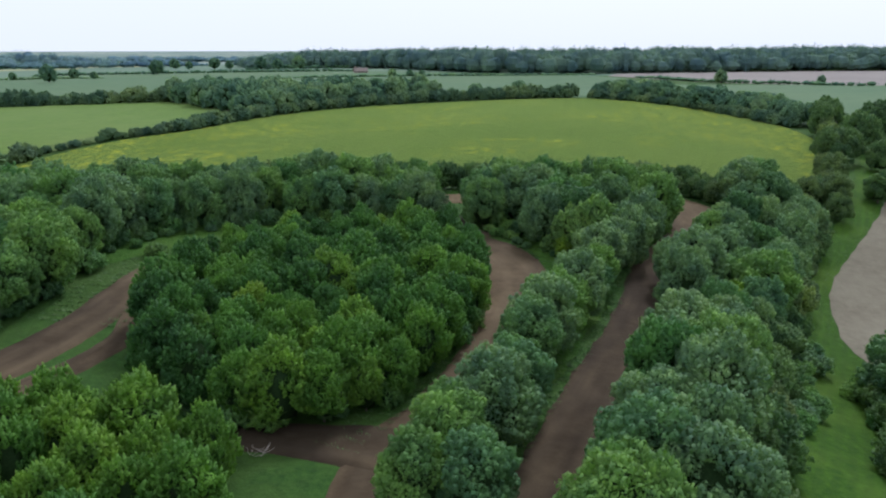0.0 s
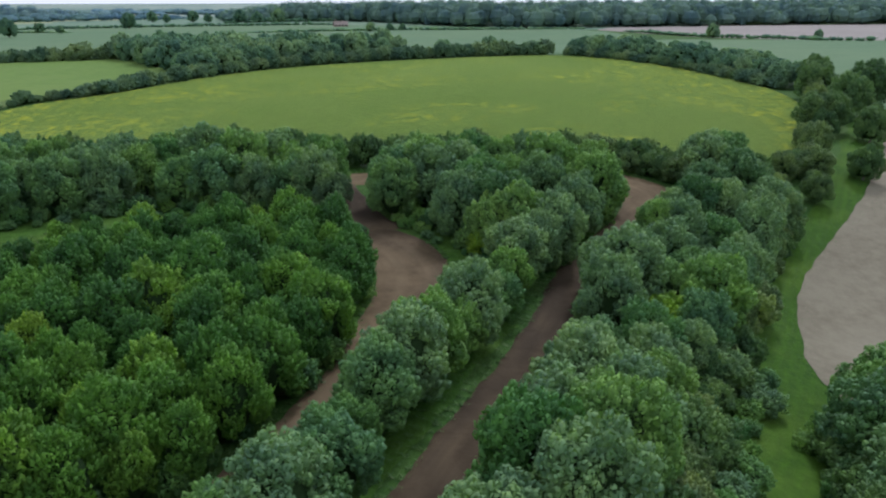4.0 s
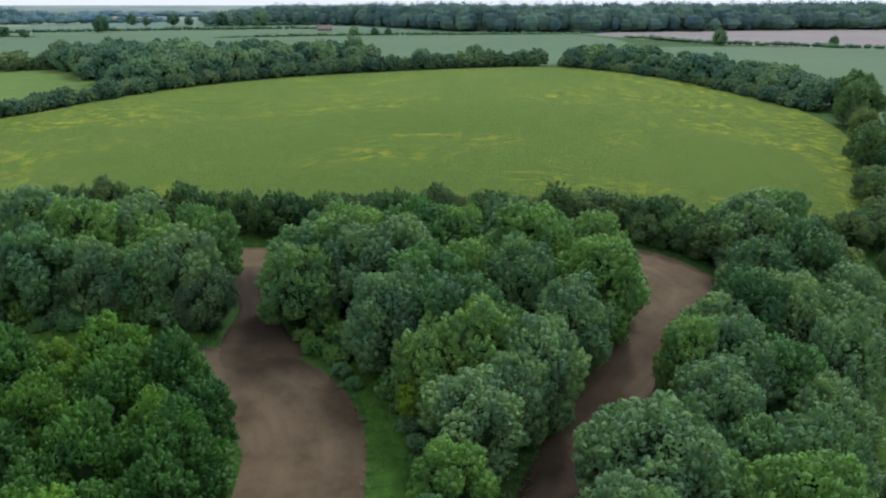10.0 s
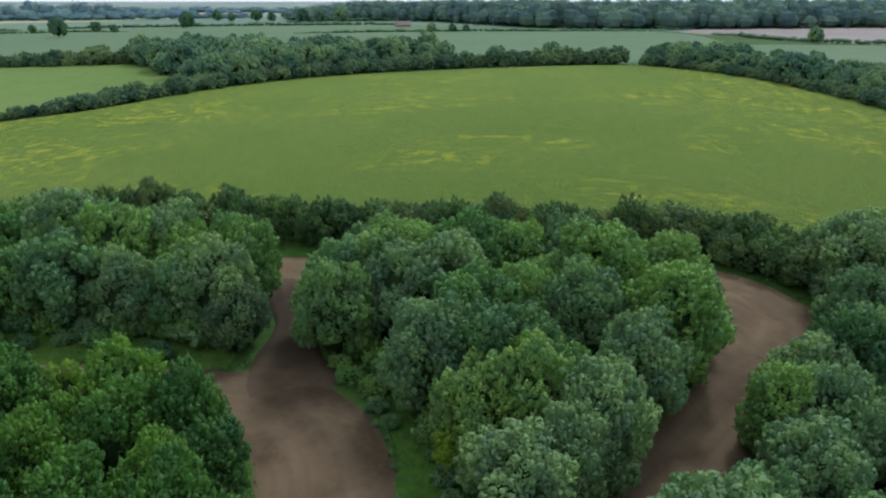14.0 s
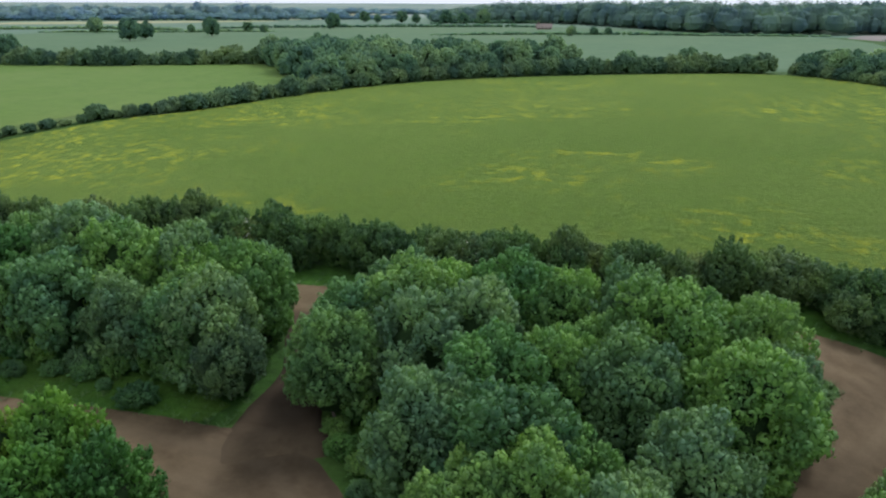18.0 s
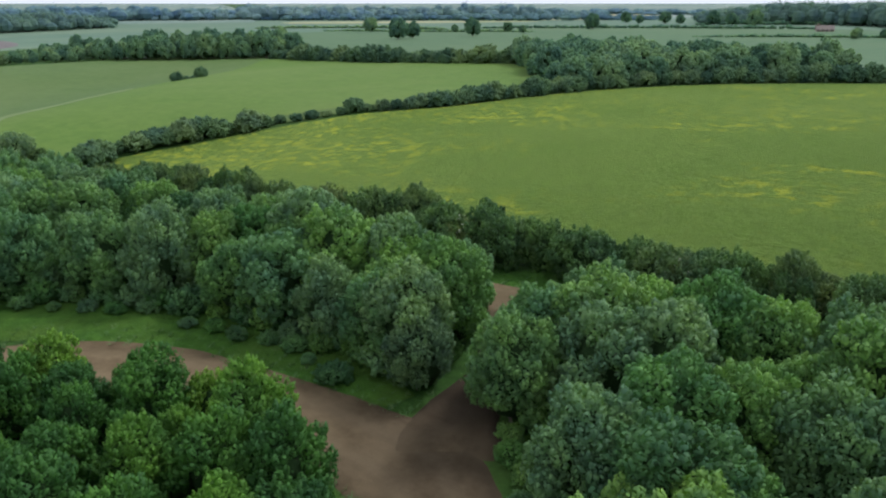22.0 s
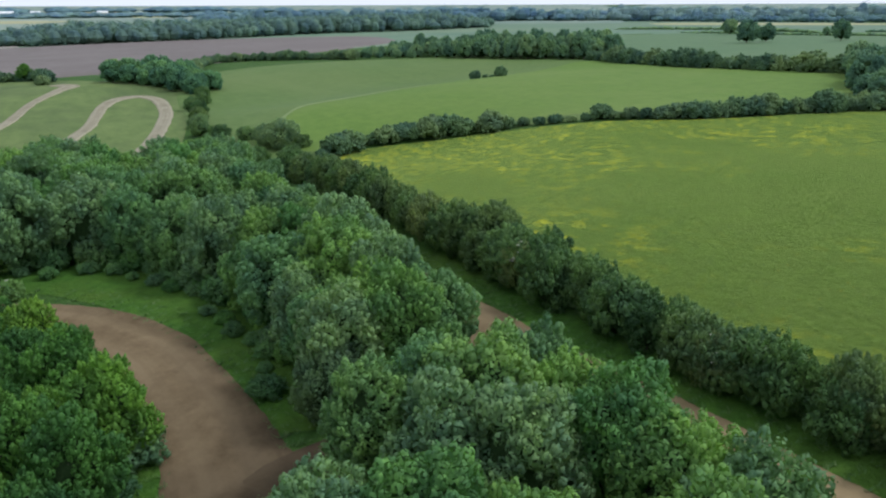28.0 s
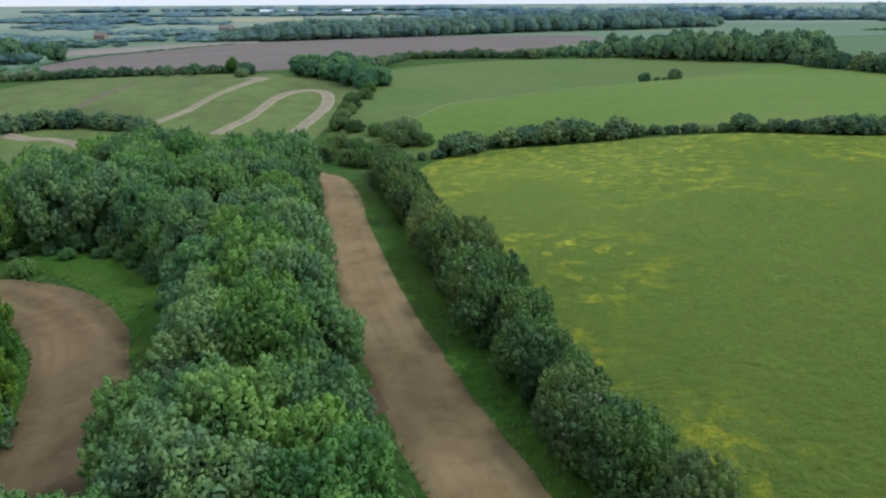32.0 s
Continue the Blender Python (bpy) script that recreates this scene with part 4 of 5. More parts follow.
TALL_HEDGE = [(-17.5, 124.8, 0.66), (-14.5, 124.6, 0.54), (16, 125.3, 0.52), (-30, 124.4, 0.5), (-55, 125.5, 0.54)]
HEDGE_NEAR = [(66, 133), (55, 127.2), (40, 126.3), (20, 125.5), (0, 124.6), (-20, 124), (-45, 124.3), (-72, 125.5), (-90, 130)]
for x, y, rnd in along(HEDGE_NEAR, 1.9, 21, 0.9):
    rise = 1 + 0.24 * min(1, max(0, (18 - x) / 22))
    BUSH.plant(x, y, rise * rnd.uniform(0.75, 1.12), rnd.uniform(0.85, 1.1) / rise ** 0.6, "near field hedge")
HEDGE_WEST = [(-100, 134), (-106, 152), (-97, 168), (-82, 186), (-66, 202), (-58, 226), (-52, 240)]
for x, y, rnd in along(HEDGE_WEST, 2.8, 22, 0.9):
    low = 0.26 + 0.22 * (noise.noise((x * 0.09, y * 0.09, 4.0)) + 0.6)
    FAR_BUSH.plant(x, y, min(1.6, low + rnd.random() ** 2 * (0.75 if y < 185 else 0.5)) + (0.3 if y > 195 else 0), rnd.uniform(0.9, 1.35), "west field hedge")
for line, gap, size, seed, group in (
        ([(-30, 262), (3, 271), (22, 276), (47, 281)], 3.0, 1.1, 23, "north field hedge"),
        ([(-268, 150), (-300, 160), (-328, 174), (-306, 203), (-280, 222)], 3.6, 1.0, 25, "far pasture hedge"),
        ([(52, 277), (72, 254), (83.5, 226), (91, 203)], 2.8, 0.8, 33, "bushes under the belt"), ([(-56, 234), (-50, 243), (-40, 254), (-24, 262), (-6, 268)], 3.0, 0.9, 34, "bushes under the copse"),
        ([(-260, 100), (-295, 97), (-305, 40), (-300, 0), (-290, -30)], 4.0, 1.0, 26, "slope hedge"),
        ([(-118, 40), (-140, 45), (-155, 58), (-150, 75), (-140, 85)], 3.5, 1.0, 27, "slope hedge")):
    for x, y, rnd in along(line, gap, seed, 1.0):
        FAR_BUSH.plant(x, y, size * rnd.uniform(0.75, 1.2), rnd.uniform(0.95, 1.25), group)

# shrubs that close the feet of the tree blocks and clothe the bank
for line, kind, gap, off, seed, group in (
        (BLOCK_NORTH[-6:] + BLOCK_NORTH[:2], SCRUB, 1.5, 1.0, 41, "scrub at the wood's foot"), ([(-40.5, 88), (-37, 95.8), (-28, 101.4), (-16, 103.4), (-8, 103.2)], SCRUB, 2.4, 0.8, 48, "scrub at the wood's foot"), (ISLAND + ISLAND[:1], SCRUB, 2.0, 0.9, 42, "scrub between the tracks"),
        ([(16.4, 38), (20.4, 47), (27.4, 62), (35, 77), (42.6, 91), (49, 104), (55.5, 114)], BUSH, 1.9, 1.0, 43, "bushes on the bank"),
        ([(13.5, 38), (17.5, 47), (24, 63), (31.5, 78), (39, 91), (45.5, 103)], BUSH, 2.4, 0.9, 44, "bushes on the bank"),
        (BLOCK_WEST + BLOCK_WEST[:1], SCRUB, 2.8, 0.7, 45, "scrub at the plantation's foot"), (BELT[:12], SCRUB, 2.6, 0.8, 46, "scrub along the track"),
        ([(44, 120), (50, 123.5), (58, 124)], BUSH, 2.2, 1.2, 47, "bushes on the bank")):
    for x, y, rnd in along(line, gap, seed, off):
        kind.plant(x, y, rnd.uniform(0.65, 1.15), rnd.uniform(0.85, 1.2), group)

for x, y, rnd in along([(-39.5, 85), (-36, 93), (-28, 99.4), (-19, 101.6), (-10, 101.6), (-4.5, 101.8)], 2.2, 49, 1.0):
    SCRUB.plant(x, y, rnd.uniform(0.28, 0.62), rnd.uniform(1.0, 1.5), "scrub at the wood's foot", "low leafy sprouts in long verge grass")
for x, y, rnd in along([(14.6, 89), (12, 94), (8.6, 99), (5.2, 103)], 1.6, 50, 0.8):
    SCRUB.plant(x, y, rnd.uniform(0.3, 0.6), rnd.uniform(1.0, 1.4), "scrub between the tracks", "low leafy sprouts in long verge grass")

for x, y, k in ((36.5, 123.2, 0.8), (39.5, 122.6, 0.85), (42.4, 121.4, 0.9), (45.2, 119.8, 0.9), (40.5, 124.6, 0.9), (44, 123.6, 0.9)):
    BUSH.plant(x, y, k, 1.1, "bushes on the bank", "dark bush crowding the outside of a track bend")

for x, y, k in ((41.6, 68.2, 1.0), (40.2, 64.4, 1.1), (38.2, 59.4, 1.05), (36.2, 55.0, 1.1), (34.2, 51.6, 1.0), (32.6, 49.4, 0.9), (38.5, 62.0, 0.8), (35.6, 51.0, 1.2)):
    BUSH.plant(x, y, k, 1.15, "scrub at the bare earth", "dense green bush at the edge of bare earth")

# trees at the meadow's corner and beyond
for x, y, k in ((76.5, 156, 0.8), (70, 140, 0.62), (65, 128, 0.6), (60, 127.5, 0.5), (97, 201, 1.0), (92, 190, 0.95), (100, 183, 1.15), (90, 170, 1.0), (80.5, 157, 0.8), (84, 150, 0.75), (73, 130, 0.6), (62, 121, 0.5), (55, 119, 0.5), (70, 143, 0.5), (77, 152, 0.55), (82.5, 163, 0.6), (87, 178, 0.6), (90.5, 187, 0.6)):
    HEDGE_TREE.plant(x, y, k, 1.0, "corner trees")
for x, y, k in ((45.6, 70.5, 0.98), (52.5, 71.5, 0.85), (41.9, 64.8, 0.95), (53, 69, 1.0), (40.9, 58.2, 0.9), (38.6, 51.5, 0.75), (45, 60.5, 1.0), (49.2, 71.8, 0.5), (46.5, 51, 0.9), (50, 60, 1.0)):
    ASH.plant(x, y, k * 1.12, 1.22, "trees at the bare earth", "dark green tree at the edge of bare earth")
NE_BELT = [(54, 279), (74, 256), (86, 226), (93, 206), (99, 208), (96, 232), (84, 262), (62, 288)]
COPSE = [(-104, 299), (-80, 266), (-60, 240), (-53, 240), (-40, 258), (-22, 266), (-4, 279), (-14, 288), (-60, 300), (-96, 314)]
PINES = [(-286, 226), (-262, 252), (-218, 284), (-206, 300), (-228, 312), (-290, 262), (-306, 236)]
COPSE_WEST = [(-255, 117), (-226, 133), (-206, 138), (-214, 146), (-262, 141)]
for poly, gap, k, seed, label, group in (
        (NE_BELT, 4.4, 0.66, 61, "tree in a dense belt beside the meadow", "belt beside the meadow"), (COPSE, 5.2, 0.82, 62, "full green tree in a field corner copse", "copse"),
        (PINES, 5.4, 1.0, 63, "tall dark tree in a distant belt", "distant belt"), (COPSE_WEST, 5.0, 0.78, 64, "rounded green tree in a small copse", "small copse")):
    rnd = random.Random(seed)
    slim = 0.8 if poly is PINES else 1.0
    for x, y in scatter(poly, gap, seed):
        low = min(1.0, max(0.4, (y - 216) / 48)) if poly is PINES else 1.0
        (COPSE_OAK if poly is COPSE_WEST else FAR_OAK).plant(x, y, k * low * rnd.uniform(0.72, 1.18), slim * rnd.uniform(0.82, 1.2) / low ** 0.5, group, label)
for x, y, k in ((26, 280, 0.62), (11, 277, 0.58), (-373, 548, 1.2), (-256, 430, 1.25), (-262, 452, 1.0), (-299, 553, 0.6), (-240, 484, 1.15), (-262, 564, 0.75), (-238, 543, 0.6), (-224, 623, 1.2),
                (-271, 805, 1.1), (-252, 790, 0.8), (-222, 772, 1.2), (-205, 764, 0.9), (-168, 735, 1.2), (-150, 722, 1.0), (-128, 700, 1.3), (-459, -34, 1.5), (-489, -30, 1.3), (-462, -10, 1.2), (-475, -45, 1.4), (-34, 516, 0.6), (-23, 532, 0.5), (-15, 533, 0.45), (148, 428, 0.75), (196, 416, 0.5), (-313, 17, 0.5), (-287, 71, 0.5), (-287, 81, 0.55)):
    FAR_OAK.plant(x, y, k, 1.0)
for x, y, k in ((-134, 124, 0.85), (-129, 127, 0.8), (-123.5, 131, 0.85), (-164, 130, 0.95), (-175, 131, 0.95), (-152, 127.5, 0.9), (-157, 128.5, 0.7), (-182, 132, 0.8), (-112, 139, 0.8), (-108, 146, 0.8), (-104, 119, 0.85), (-110, 119.4, 0.8), (-99, 122.5, 0.8), (-96, 125, 0.9), (-101, 127, 0.95), (-108, 125, 0.9), (-116, 122, 0.9), (-187, 136, 0.9), (-200, 139, 0.9)):
    BUSH.plant(x, y, k, 1.2, "bushes at the wood's end", "dark bush at the corner of wood and pasture")
for x, y, rnd in along([(25.4, 51), (27.2, 55), (29.6, 60), (32.2, 66), (35.4, 72.5), (39, 79)], 1.9, 77, 1.0):
    SCRUB.plant(x, y, rnd.uniform(0.5, 0.95), rnd.uniform(1.0, 1.5), "scrub along the wood", "low dark green scrub at the foot of a wood")
# Shrubs added to darken grass that lies in the trees' shade.
for x, y, k in ((37.4, 61, 0.8), (37.2, 56, 1.0), (35.6, 52, 0.9), (38.6, 67.5, 0.8), (36, 48, 1.0), (34.2, 46.5, 0.9), (41, 50, 1.2), (40.6, 70.5, 0.7)):
    SCRUB.plant(x, y, k, 1.2, "scrub at the bare earth", "low dark green shrub added in place of tree shade on grass")
for x, y, k in ((-172, 215, 0.8), (-173.2, 219.5, 0.42), (-173.6, 222, 0.36), (-174, 225.5, 0.95)):
    FAR_BUSH.plant(x, y, k, 0.85, "bushes in the pasture", "lone dark bush standing in open pasture")
ASH.plant(-4.2, 111.6, 0.95, 0.9, "trees of the wood")
ASH.plant(-5.6, 106.6, 0.95, 1.0, "trees of the wood")
for i in range(21):
    ASH.plant(-8.2 - 3.4 * i, 109.0 + 0.06 * i, (0.98, 0.9, 1.04, 0.94)[i % 4], (0.9, 1.0, 0.86)[i % 3], "trees of the wood")
ASH.plant(-6.5, 104.6, 0.9, 0.95, "trees of the wood")
ASH.plant(5.2, 106.4, 1.0, 0.95, "trees between the tracks")
ASH.plant(5.3, 102.9, 0.96, 0.92, "trees between the tracks")
for x, y, k in TALL_HEDGE:
    HEDGE_TREE.plant(x, y, k, 0.85, "taller trees in the near hedge", "dark green thorn tree standing above a field hedge")
GAP_SALLOW.plant(-1.7, 103.0, 0.88, 0.8)
SALLOW.plant(-113, 135, 1.1, 1.15)
SALLOW.plant(-117.5, 133.5, 0.75, 1.2)
MAPLE_LIGHT.plant(-294.5, 95.5, 1.05, 1.1, label="yellow-green tree beside ploughed land")
SALLOW.plant(-143, 125.5, 0.55, 1.3)


def wood(name, label, front, rows, gap, tall, seed, material=LEAF_FAR, leaves=210, jitter=1.1):
    """A far wood: crowns of leaf sprays, row behind row, in one mesh."""
    rnd = np.random.default_rng(seed)
    verts, faces = [], []
    eye = np.array((20.0, 60.0))
    for k in range(rows):
        line = smoothed(front, gap)
        for i, p in enumerate(line):
            p = np.array(p, float)
            away = (p - eye) / np.linalg.norm(p - eye)
            x, y = p + away * k * gap * 1.15 + rnd.uniform(-jitter, jitter, 2) * gap
            big = 0.5 + 0.5 * noise.noise((x / (gap * 4), y / (gap * 4), seed))
            h, r = tall * (0.5 + 0.26 * big + 0.34 * rnd.random() ** 1.6) * (0.75 if k == 0 and rows > 2 else 1.0) * (0.55 + 0.45 * min(1.0, min(i, len(line) - 1 - i) / 9)), gap * rnd.uniform(0.6, 1.25)
            z = float(height(x, y))
            vr = min(h * 0.47, 1.15 * r)
            top, foot = np.array((x, y, z + h - vr)), np.array((x, y, z + (h - vr) * 0.5))
            blob(verts, faces, top, (r * 0.82, r * 0.82, vr * 0.9), k + x, 4, 6)
            low = np.full((leaves, 1), False)
            if k < 2 and h > 2.4 * vr:
                blob(verts, faces, foot, (r * 0.8, r * 0.8, (h - vr) * 0.5), k + y, 4, 6)
                low = rnd.random((leaves, 1)) < 0.4
            v = rnd.normal(size=(leaves, 3))
            v /= np.linalg.norm(v, axis=1)[:, None]
            v[:, 2] = np.where(v[:, 2] < -0.6, -v[:, 2], v[:, 2])
            lump = (1 + 0.16 * np.sin(v @ rnd.normal(size=3) * 6 + x) + 0.12 * np.sin(v @ rnd.normal(size=3) * 11 + y))[:, None]
            c, tall_r = np.where(low, foot, top), np.where(low, (h - vr) * 0.52, vr)
            leaf_cloud(verts, faces, c + v * np.hstack([np.full((leaves, 2), r), tall_r]) * lump * rnd.uniform(0.8, 1.1, (leaves, 1)), v + rnd.normal(size=v.shape) * 0.45, min(1.4, 0.17 * r), rnd)
    return tagged(new(name, mesh_of(name, verts, faces, material)), label, "woodland", kind="stuff")


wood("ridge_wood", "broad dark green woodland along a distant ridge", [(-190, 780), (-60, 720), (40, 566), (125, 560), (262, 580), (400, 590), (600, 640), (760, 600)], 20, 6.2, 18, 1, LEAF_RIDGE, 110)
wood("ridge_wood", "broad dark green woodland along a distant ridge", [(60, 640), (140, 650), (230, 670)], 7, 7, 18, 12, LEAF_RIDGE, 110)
wood("forest", "long forest beyond ploughed land, haze painted into its colour", [(-760, 70), (-735, 130), (-738, 229), (-775, 330), (-795, 400), (-790, 484), (-800, 600)], 17, 7, 20, 2, LEAF_RIDGE, 80)
wood("forest", "long forest beyond ploughed land, haze painted into its colour", [(-960, 250), (-1000, 420), (-1000, 600), (-1010, 740), (-900, 880)], 5, 13, 26, 5, LEAF_MIST, 110, 1.6)
wood("forest", "long forest behind distant fields, haze painted into its colour", [(-980, 800), (-900, 880), (-780, 985), (-650, 1090), (-480, 1170)], 5, 12, 24, 6, LEAF_MIST, 110, 1.6)
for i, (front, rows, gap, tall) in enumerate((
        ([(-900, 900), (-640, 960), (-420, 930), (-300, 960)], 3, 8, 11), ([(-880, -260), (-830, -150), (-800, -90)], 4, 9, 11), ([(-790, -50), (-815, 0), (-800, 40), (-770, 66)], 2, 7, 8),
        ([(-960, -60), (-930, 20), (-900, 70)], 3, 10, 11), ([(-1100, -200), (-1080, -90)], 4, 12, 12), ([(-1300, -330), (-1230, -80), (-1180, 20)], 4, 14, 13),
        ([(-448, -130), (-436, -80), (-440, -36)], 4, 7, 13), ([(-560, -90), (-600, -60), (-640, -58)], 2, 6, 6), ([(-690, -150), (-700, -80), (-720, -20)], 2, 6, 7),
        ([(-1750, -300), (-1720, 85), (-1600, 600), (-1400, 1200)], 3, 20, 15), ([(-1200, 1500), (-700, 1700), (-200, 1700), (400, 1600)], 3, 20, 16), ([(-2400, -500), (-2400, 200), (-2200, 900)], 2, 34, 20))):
    wood("far_wood", "distant strip of woodland, haze painted into its colour", front, rows, gap, tall, 30 + i, LEAF_RIDGE if i in (6, 7, 8) else LEAF_MIST, 110, 2.4)
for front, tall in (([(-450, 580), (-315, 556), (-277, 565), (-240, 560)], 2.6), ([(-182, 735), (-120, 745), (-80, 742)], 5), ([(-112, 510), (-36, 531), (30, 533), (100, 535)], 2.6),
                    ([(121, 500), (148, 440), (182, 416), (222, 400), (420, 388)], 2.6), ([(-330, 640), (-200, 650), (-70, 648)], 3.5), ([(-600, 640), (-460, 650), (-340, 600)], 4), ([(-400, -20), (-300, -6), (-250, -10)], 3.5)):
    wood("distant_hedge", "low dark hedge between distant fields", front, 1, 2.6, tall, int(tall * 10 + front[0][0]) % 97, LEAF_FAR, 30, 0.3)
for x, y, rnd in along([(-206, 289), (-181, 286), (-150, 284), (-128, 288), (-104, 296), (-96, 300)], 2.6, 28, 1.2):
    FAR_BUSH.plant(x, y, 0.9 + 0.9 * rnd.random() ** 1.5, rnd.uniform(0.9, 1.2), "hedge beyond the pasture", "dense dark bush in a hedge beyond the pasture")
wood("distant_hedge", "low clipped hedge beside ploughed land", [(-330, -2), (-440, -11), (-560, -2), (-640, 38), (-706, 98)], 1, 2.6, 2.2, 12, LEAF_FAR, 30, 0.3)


# ---- small things: grasses, flowers, elder blossom, dead branches, a farmhouse ----
def blade_material(name, stops):
    m, n, l, b = shader(name)
    g = n.new("ShaderNodeNewGeometry")
    l.new(ramp(n, l, g.outputs["Random Per Island"], stops), b.inputs["Base Color"])
    b.inputs["Roughness"].default_value = 0.7
    return m


BLADES = blade_material("grass_blades", ((0.0, (0.030, 0.080, 0.012)), (0.7, (0.066, 0.145, 0.022)), (1.0, (0.110, 0.165, 0.042))))
PETAL = blade_material("yellow_petals", ((0.0, (0.28, 0.26, 0.008)), (1.0, (0.38, 0.33, 0.008))))
BLOSSOM = blade_material("cream_blossom", ((0.0, (0.55, 0.55, 0.42)), (1.0, (0.75, 0.74, 0.62))))


def tufts(name, label, places, tall, blades, seed):
    """Tufts of bent grass blades, all in one mesh."""
    rnd = np.random.default_rng(seed)
    P = np.array(places)
    Z = height(P[:, 0], P[:, 1])
    verts, faces = [], []
    for (x, y), z in zip(P, Z):
        for _ in range(blades):
            an, h, w = rnd.uniform(0, 6.28), tall * rnd.uniform(0.5, 1.3), rnd.uniform(0.02, 0.05)
            c, d, q = math.cos(an), math.sin(an), len(verts)
            lean = rnd.uniform(0.8, 1.9) * h
            bx, by = x + rnd.uniform(-0.15, 0.15), y + rnd.uniform(-0.15, 0.15)
            verts += [(bx - d * w, by + c * w, z), (bx + d * w, by - c * w, z), (bx + c * lean, by + d * lean, z + h)]
            faces.append((q, q + 1, q + 2))
    return tagged(new(name, mesh_of(name, verts, faces, BLADES)), label, "grass", kind="stuff")


def verge_places(line, inner, outer, per_m, seed):
    rnd = random.Random(seed)
    rows = smoothed(line, 1.0)
    got = []
    for a, b in zip(rows, rows[1:]):
        d = (np.array(b) - np.array(a))[:2]
        d = d / np.linalg.norm(d)
        for _ in range(per_m):
            side = rnd.choice((-1, 1)) * (a[2] / 2 + inner + (outer - inner) * rnd.random() ** 1.6)
            got.append((a[0] - d[1] * side, a[1] + d[0] * side))
    return got


BARE_EDGE = [(50, 75.2), (46, 77.2), (44.9, 82.5), (46.6, 88), (49.3, 95.5), (54, 104), (61.2, 113.5), (70, 121), (95, 129)]
LEFT_LINE = [(-3.5, 46, 6), (0.5, 54, 5.5), (4.6, 63, 6), (7.2, 74, 6.4), (8.2, 84, 7.2), (7.2, 91, 7.6), (3, 96, 7.2), (-4, 96.8, 6.4), (-11, 96.2, 6.2), (-18, 94.4, 6.0), (-25, 90.5, 6.4), (-30.5, 84, 5.0), (-33.5, 67, 4.8)]
RIGHT_LINE = [(6.1, 43, 4.4), (12.6, 59, 4.2), (20.6, 79, 4.3), (24.4, 89.4, 4.4), (31, 100.2, 5.4), (35.9, 108.5, 7.2), (37.6, 114, 7.6), (35.6, 118, 6.2), (27, 119.7, 5), (8, 118.6, 5.2), (-7, 117.3, 5.3), (-42, 117.0, 4.6), (-80, 118.5, 4.4)]
spots = [p for p in verge_places(LEFT_LINE, -0.2, 3.2, 26, 1) + verge_places(RIGHT_LINE, -0.2, 2.2, 20, 2) if not (inside([(-2, 97), (9, 88), (9, 99), (1, 118), (-4, 118), (0, 100)], *p))]
tufts("verge_grass", "long green grass along the dirt tracks", spots, 0.24, 4, 3)
rnd = random.Random(21)
spots = []
for a, b in zip(BARE_EDGE, BARE_EDGE[1:]):
    for _ in range(int(26 * math.dist(a, b))):
        k, off = rnd.random(), rnd.gauss(-0.2, 0.9)
        dx, dy = (b[0] - a[0]) / math.dist(a, b), (b[1] - a[1]) / math.dist(a, b)
        spots.append((a[0] + (b[0] - a[0]) * k + dy * off, a[1] + (b[1] - a[1]) * k - dx * off))
tufts("weeds", "sparse green weeds along the edge of bare earth", spots, 0.14, 3, 22)
rnd = random.Random(14)
spots = []
while len(spots) < 5000:
    x, y = rnd.uniform(-45, 62), 127.6 + 22 * rnd.random() ** 1.5
    if inside(MEADOW_EDGE, x, y) and noise.noise((x * 0.3, y * 0.3, 2.0)) + 0.6 * rnd.random() > 0.15:
        spots.append((x, y))
tufts("meadow_grass", "tussocks of long green grass in the meadow", spots, 0.18, 4, 15)
rnd = random.Random(9)
petals = []
while len(petals) < 1800:
    x, y = rnd.uniform(-100, 70), 127.5 + 75 * rnd.random() ** 1.3
    if inside(MEADOW_EDGE, x, y) and noise.noise((x * 0.045, y * 0.11, 8.0)) + 0.5 * noise.noise((x * 0.4, y * 0.4, 3.0)) > 0.16 - (0.3 if x < -50 and y < 165 else 0):
        petals.append((x, y))
PZ = height(np.array(petals)[:, 0], np.array(petals)[:, 1])
verts, faces = [], []
for (x, y), z in zip(petals, PZ):
    q, r, h = len(verts), rnd.uniform(0.035, 0.07), rnd.uniform(0.15, 0.35)
    verts += [(x + r * math.cos(a + x), y + r * math.sin(a + x), z + h + 0.03 * math.sin(3 * a)) for a in (0, 1.57, 3.14, 4.71)]
    faces.append((q, q + 1, q + 2, q + 3))
tagged(new("buttercups", mesh_of("buttercups", verts, faces, PETAL)), "scattered yellow buttercups in drifts over meadow grass", "flowers", kind="stuff")


def umbels(parent, count, reach, low, high, seed):
    """Flat cream flower heads over the top of a shrub."""
    rnd = random.Random(seed)
    verts, faces = [], []
    for _ in range(count):
        an, rr = rnd.uniform(0, 6.28), reach * rnd.random() ** 0.5
        c = Vector((math.cos(an) * rr, math.sin(an) * rr, low + (high - low) * (1 - (rr / reach) ** 2) + rnd.uniform(-0.1, 0.15)))
        for _ in range(7):
            p, k, q = c + Vector((rnd.uniform(-0.13, 0.13), rnd.uniform(-0.13, 0.13), rnd.uniform(0, 0.05))), 0.05, len(verts)
            verts += [tuple(p + Vector((k * math.cos(a), k * math.sin(a), 0.02 * math.sin(2 * a)))) for a in (0, 1.26, 2.51, 3.77, 5.03)]
            faces.append((q, q + 1, q + 2, q + 3, q + 4))
    ob = new("blossom", mesh_of("blossom", verts, faces, BLOSSOM))
    ob.parent = parent
    return ob


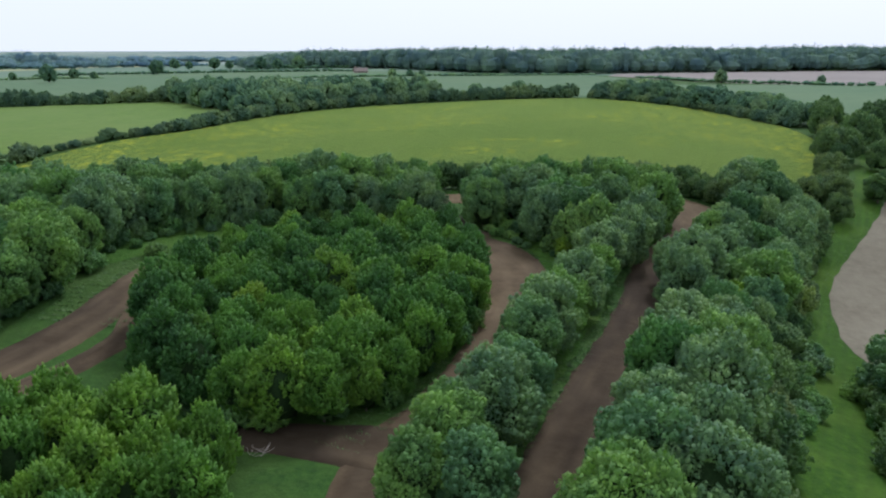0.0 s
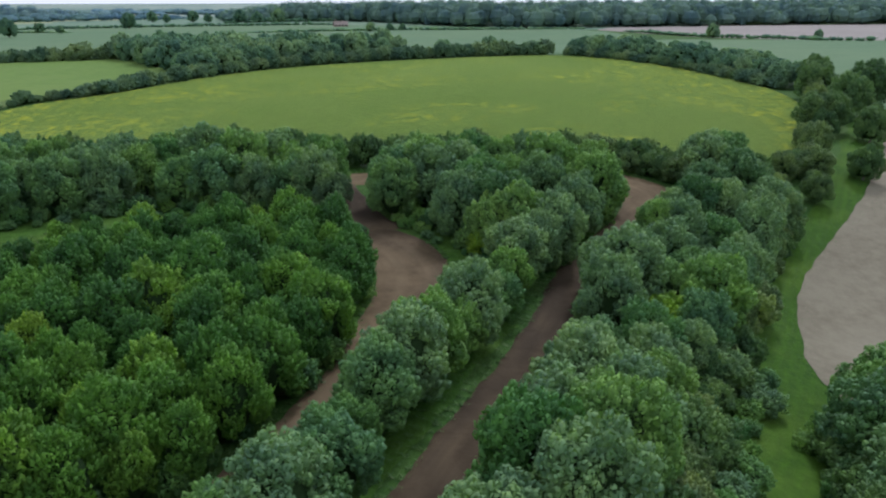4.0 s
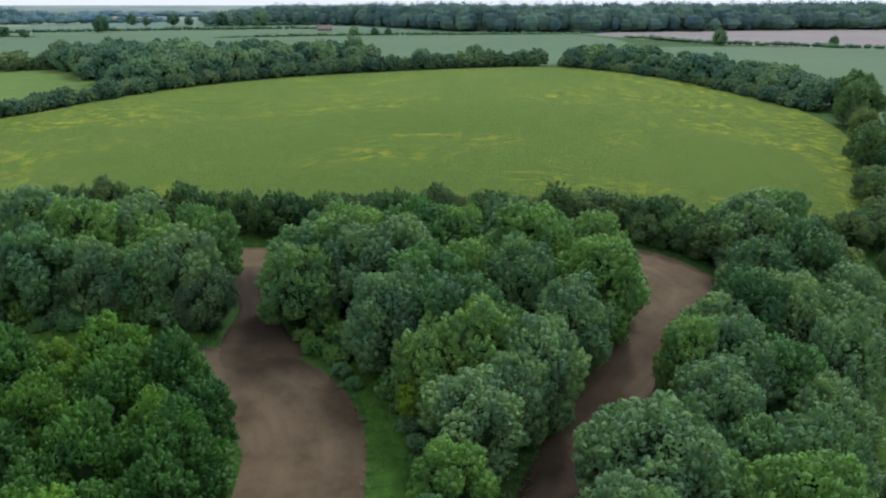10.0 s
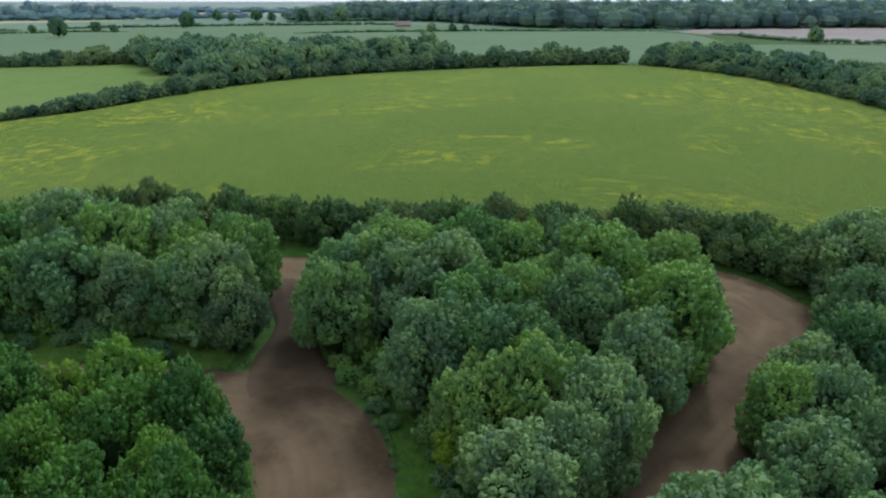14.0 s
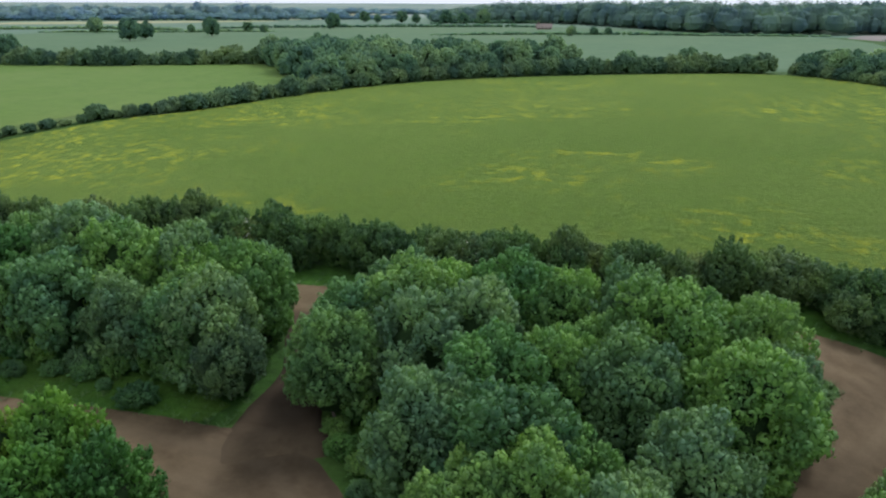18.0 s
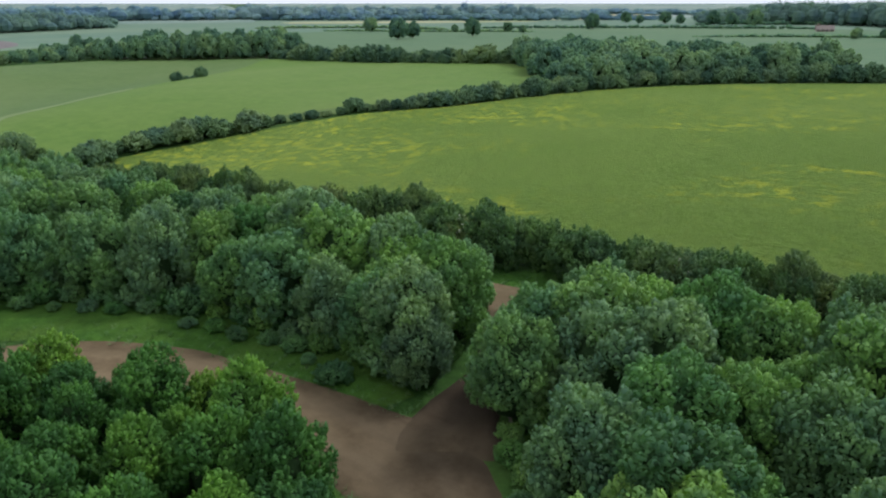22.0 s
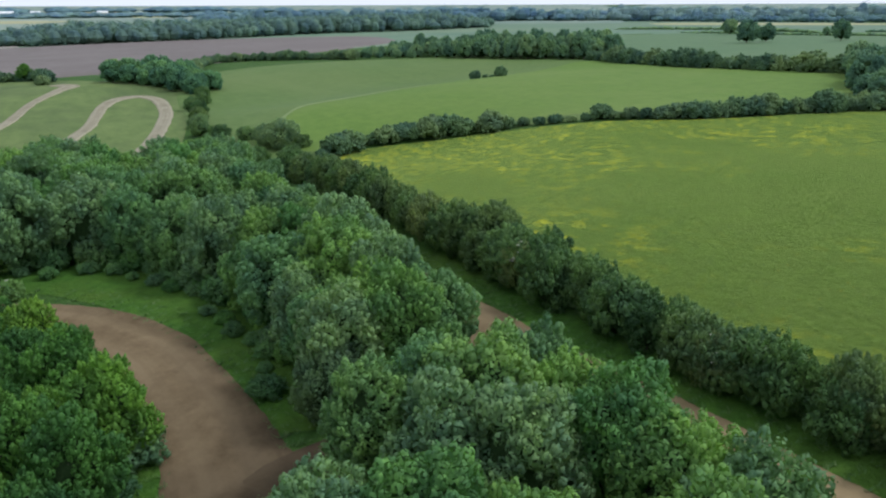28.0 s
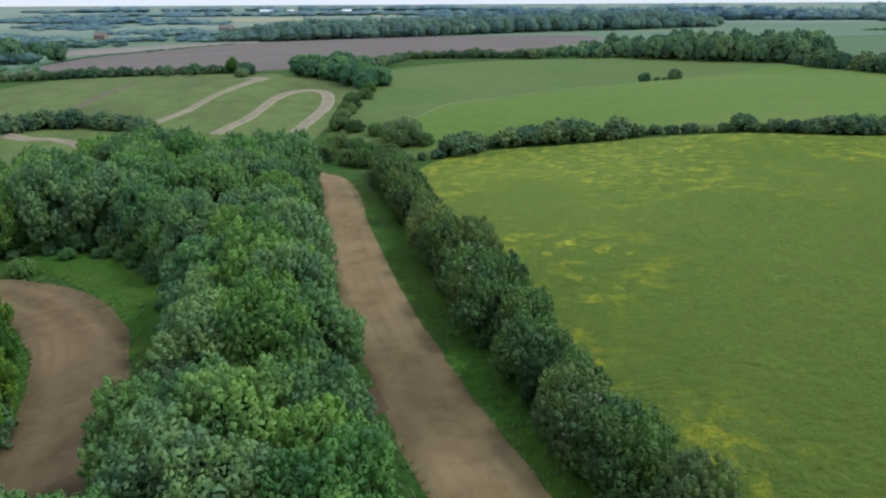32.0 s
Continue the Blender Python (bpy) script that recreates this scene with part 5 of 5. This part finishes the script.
elder = SCRUB.plant(-33.3, 87.0, 0.75, 1.1, label="small flowering shrub with cream blossom in long grass")
umbels(elder, 9, 1.3, 1.0, 2.15, 1)
for x, y, k in ((8.2, 124.0, 0.9), (10.2, 124.4, 0.85), (-12, 123.6, 1.0)):
    bush = BUSH.plant(x, y, k, 1.0, "elder bushes", "hedge elder bush dotted with cream blossom")
    umbels(bush, 16, 1.9, 2.4, 4.0, int(x) + 40)


def dead_wood(x, y, seed):
    """A heap of bleached fallen branches."""
    rnd = random.Random(seed)
    verts, faces = [], []
    for _ in range(14):
        an, ln, r = rnd.uniform(0, 6.28), rnd.uniform(0.3, 0.9), rnd.uniform(0.015, 0.03)
        a = Vector((rnd.uniform(-0.5, 0.5), rnd.uniform(-0.4, 0.4), 0.04))
        b = a + Vector((math.cos(an) * ln, math.sin(an) * ln, rnd.uniform(0.05, 0.7)))
        way = (b - a).normalized()
        u = way.orthogonal().normalized()
        v = way.cross(u)
        q = len(verts)
        for p, k in ((a, r), (b, r * 0.4)):
            verts += [tuple(p + (u * math.cos(t) + v * math.sin(t)) * k) for t in (0, 1.26, 2.51, 3.77, 5.03)]
        faces += [(q + i, q + (i + 1) % 5, q + 5 + (i + 1) % 5, q + 5 + i) for i in range(5)]
    ob = new("dead_branches", mesh_of("dead_branches", verts, faces, DRY))
    ob.location = (x, y, float(height(x, y)) + 0.02)
    return tagged(ob, "heap of bleached dead branches beside the track", "branches")


DRY = blade_material("bleached_wood", ((0.0, (0.30, 0.25, 0.20)), (1.0, (0.46, 0.41, 0.34))))
dead_wood(-12.6, 47.2, 5)


def plain(name, a, b, scale):
    m, n, l, bs = shader(name)
    f = noise_tex(n, l, place(n, l), scale, 5, 0.6)
    l.new(ramp(n, l, f, ((0.3, a), (0.7, b))), bs.inputs["Base Color"])
    bs.inputs["Roughness"].default_value = 0.85
    return m


WALLING = plain("brick_walling", (0.22, 0.17, 0.13), (0.30, 0.235, 0.185), 2.0)
ROOFING = plain("clay_roofing", (0.13, 0.112, 0.10), (0.19, 0.16, 0.14), 1.5)
GLAZING = plain("dark_glazing", (0.02, 0.025, 0.03), (0.04, 0.045, 0.05), 1.0)


def box(x0, y0, z0, x1, y1, z1):
    v = [(x, y, z) for z in (z0, z1) for x, y in ((x0, y0), (x1, y0), (x1, y1), (x0, y1))]
    return v, [(3, 2, 1, 0), (4, 5, 6, 7), (0, 1, 5, 4), (1, 2, 6, 5), (2, 3, 7, 6), (3, 0, 4, 7)]


def house(x, y, turn, wide, deep, label, e=5.0, r=8.2, walls=None, roof=None):
    base = new("farmhouse")
    base.matrix_basis = pose(x, y, float(height(x, y)) - 0.3, 0, 0, turn)
    tagged(base, label, "house", "farmhouses")

    def part(name, v, f, material):
        ob = new(name, mesh_of(name, v, f, material))
        ob.parent = base
        return ob

    w, d = wide / 2, deep / 2
    part("wall", [(-w, -d, 0), (w, -d, 0), (w, d, 0), (-w, d, 0), (-w, -d, e), (w, -d, e), (w, d, e), (-w, d, e), (-w, 0, r - 0.2), (w, 0, r - 0.2)],
         [(0, 1, 5, 4), (2, 3, 7, 6), (1, 2, 6, 9, 5), (3, 0, 4, 8, 7)], walls or WALLING)
    o = 0.4
    part("roof", [(-w - o, -d - o, e - 0.3), (w + o, -d - o, e - 0.3), (w + o, 0, r), (-w - o, 0, r), (-w - o, d + o, e - 0.3), (w + o, d + o, e - 0.3),
                  (-w - o, -d - o, e - 0.1), (w + o, -d - o, e - 0.1), (w + o, 0, r + 0.2), (-w - o, 0, r + 0.2), (-w - o, d + o, e - 0.1), (w + o, d + o, e - 0.1)],
         [(6, 7, 8, 9), (9, 8, 11, 10), (0, 3, 2, 1), (3, 4, 5, 2), (0, 1, 7, 6), (4, 10, 11, 5), (0, 6, 9, 3), (3, 9, 10, 4), (1, 2, 8, 7), (2, 5, 11, 8)], roof or ROOFING)
    part("chimney", *box(-w + 0.6, -0.5, r - 1.2, -w + 1.7, 0.5, r + 1.3), WALLING)
    for i in range(4):
        for z in (1.0, 3.2)[:2 if e > 4 else 1]:
            cx = -w + (i + 0.5) * wide / 4
            part("window", *box(cx - 0.55, -d - 0.04, z, cx + 0.55, -d + 0.05, z + 1.2), GLAZING)


CLAY = plain("warm_clay_tiles", (0.15, 0.122, 0.10), (0.20, 0.160, 0.130), 1.5)
house(-64, 608, 14, 10, 6, "low brick farm building with a red roof before a wood", 1.8, 4.2, roof=CLAY)
house(-870, -62, 70, 12, 8, "distant brick farmhouse with a red roof")
house(-1010, 60, 80, 18, 9, "distant brick farmhouse with a red roof")
WHITEWASH = plain("white_sheeting", (0.70, 0.71, 0.70), (0.80, 0.81, 0.80), 0.5)
for x, y, wide in ((-2250, 110, 34), (-2240, 175, 22), (-2235, 330, 26)):
    house(x, y, 85, wide, 14, "distant white farm shed", 6.0, 9.0, WHITEWASH, WHITEWASH)
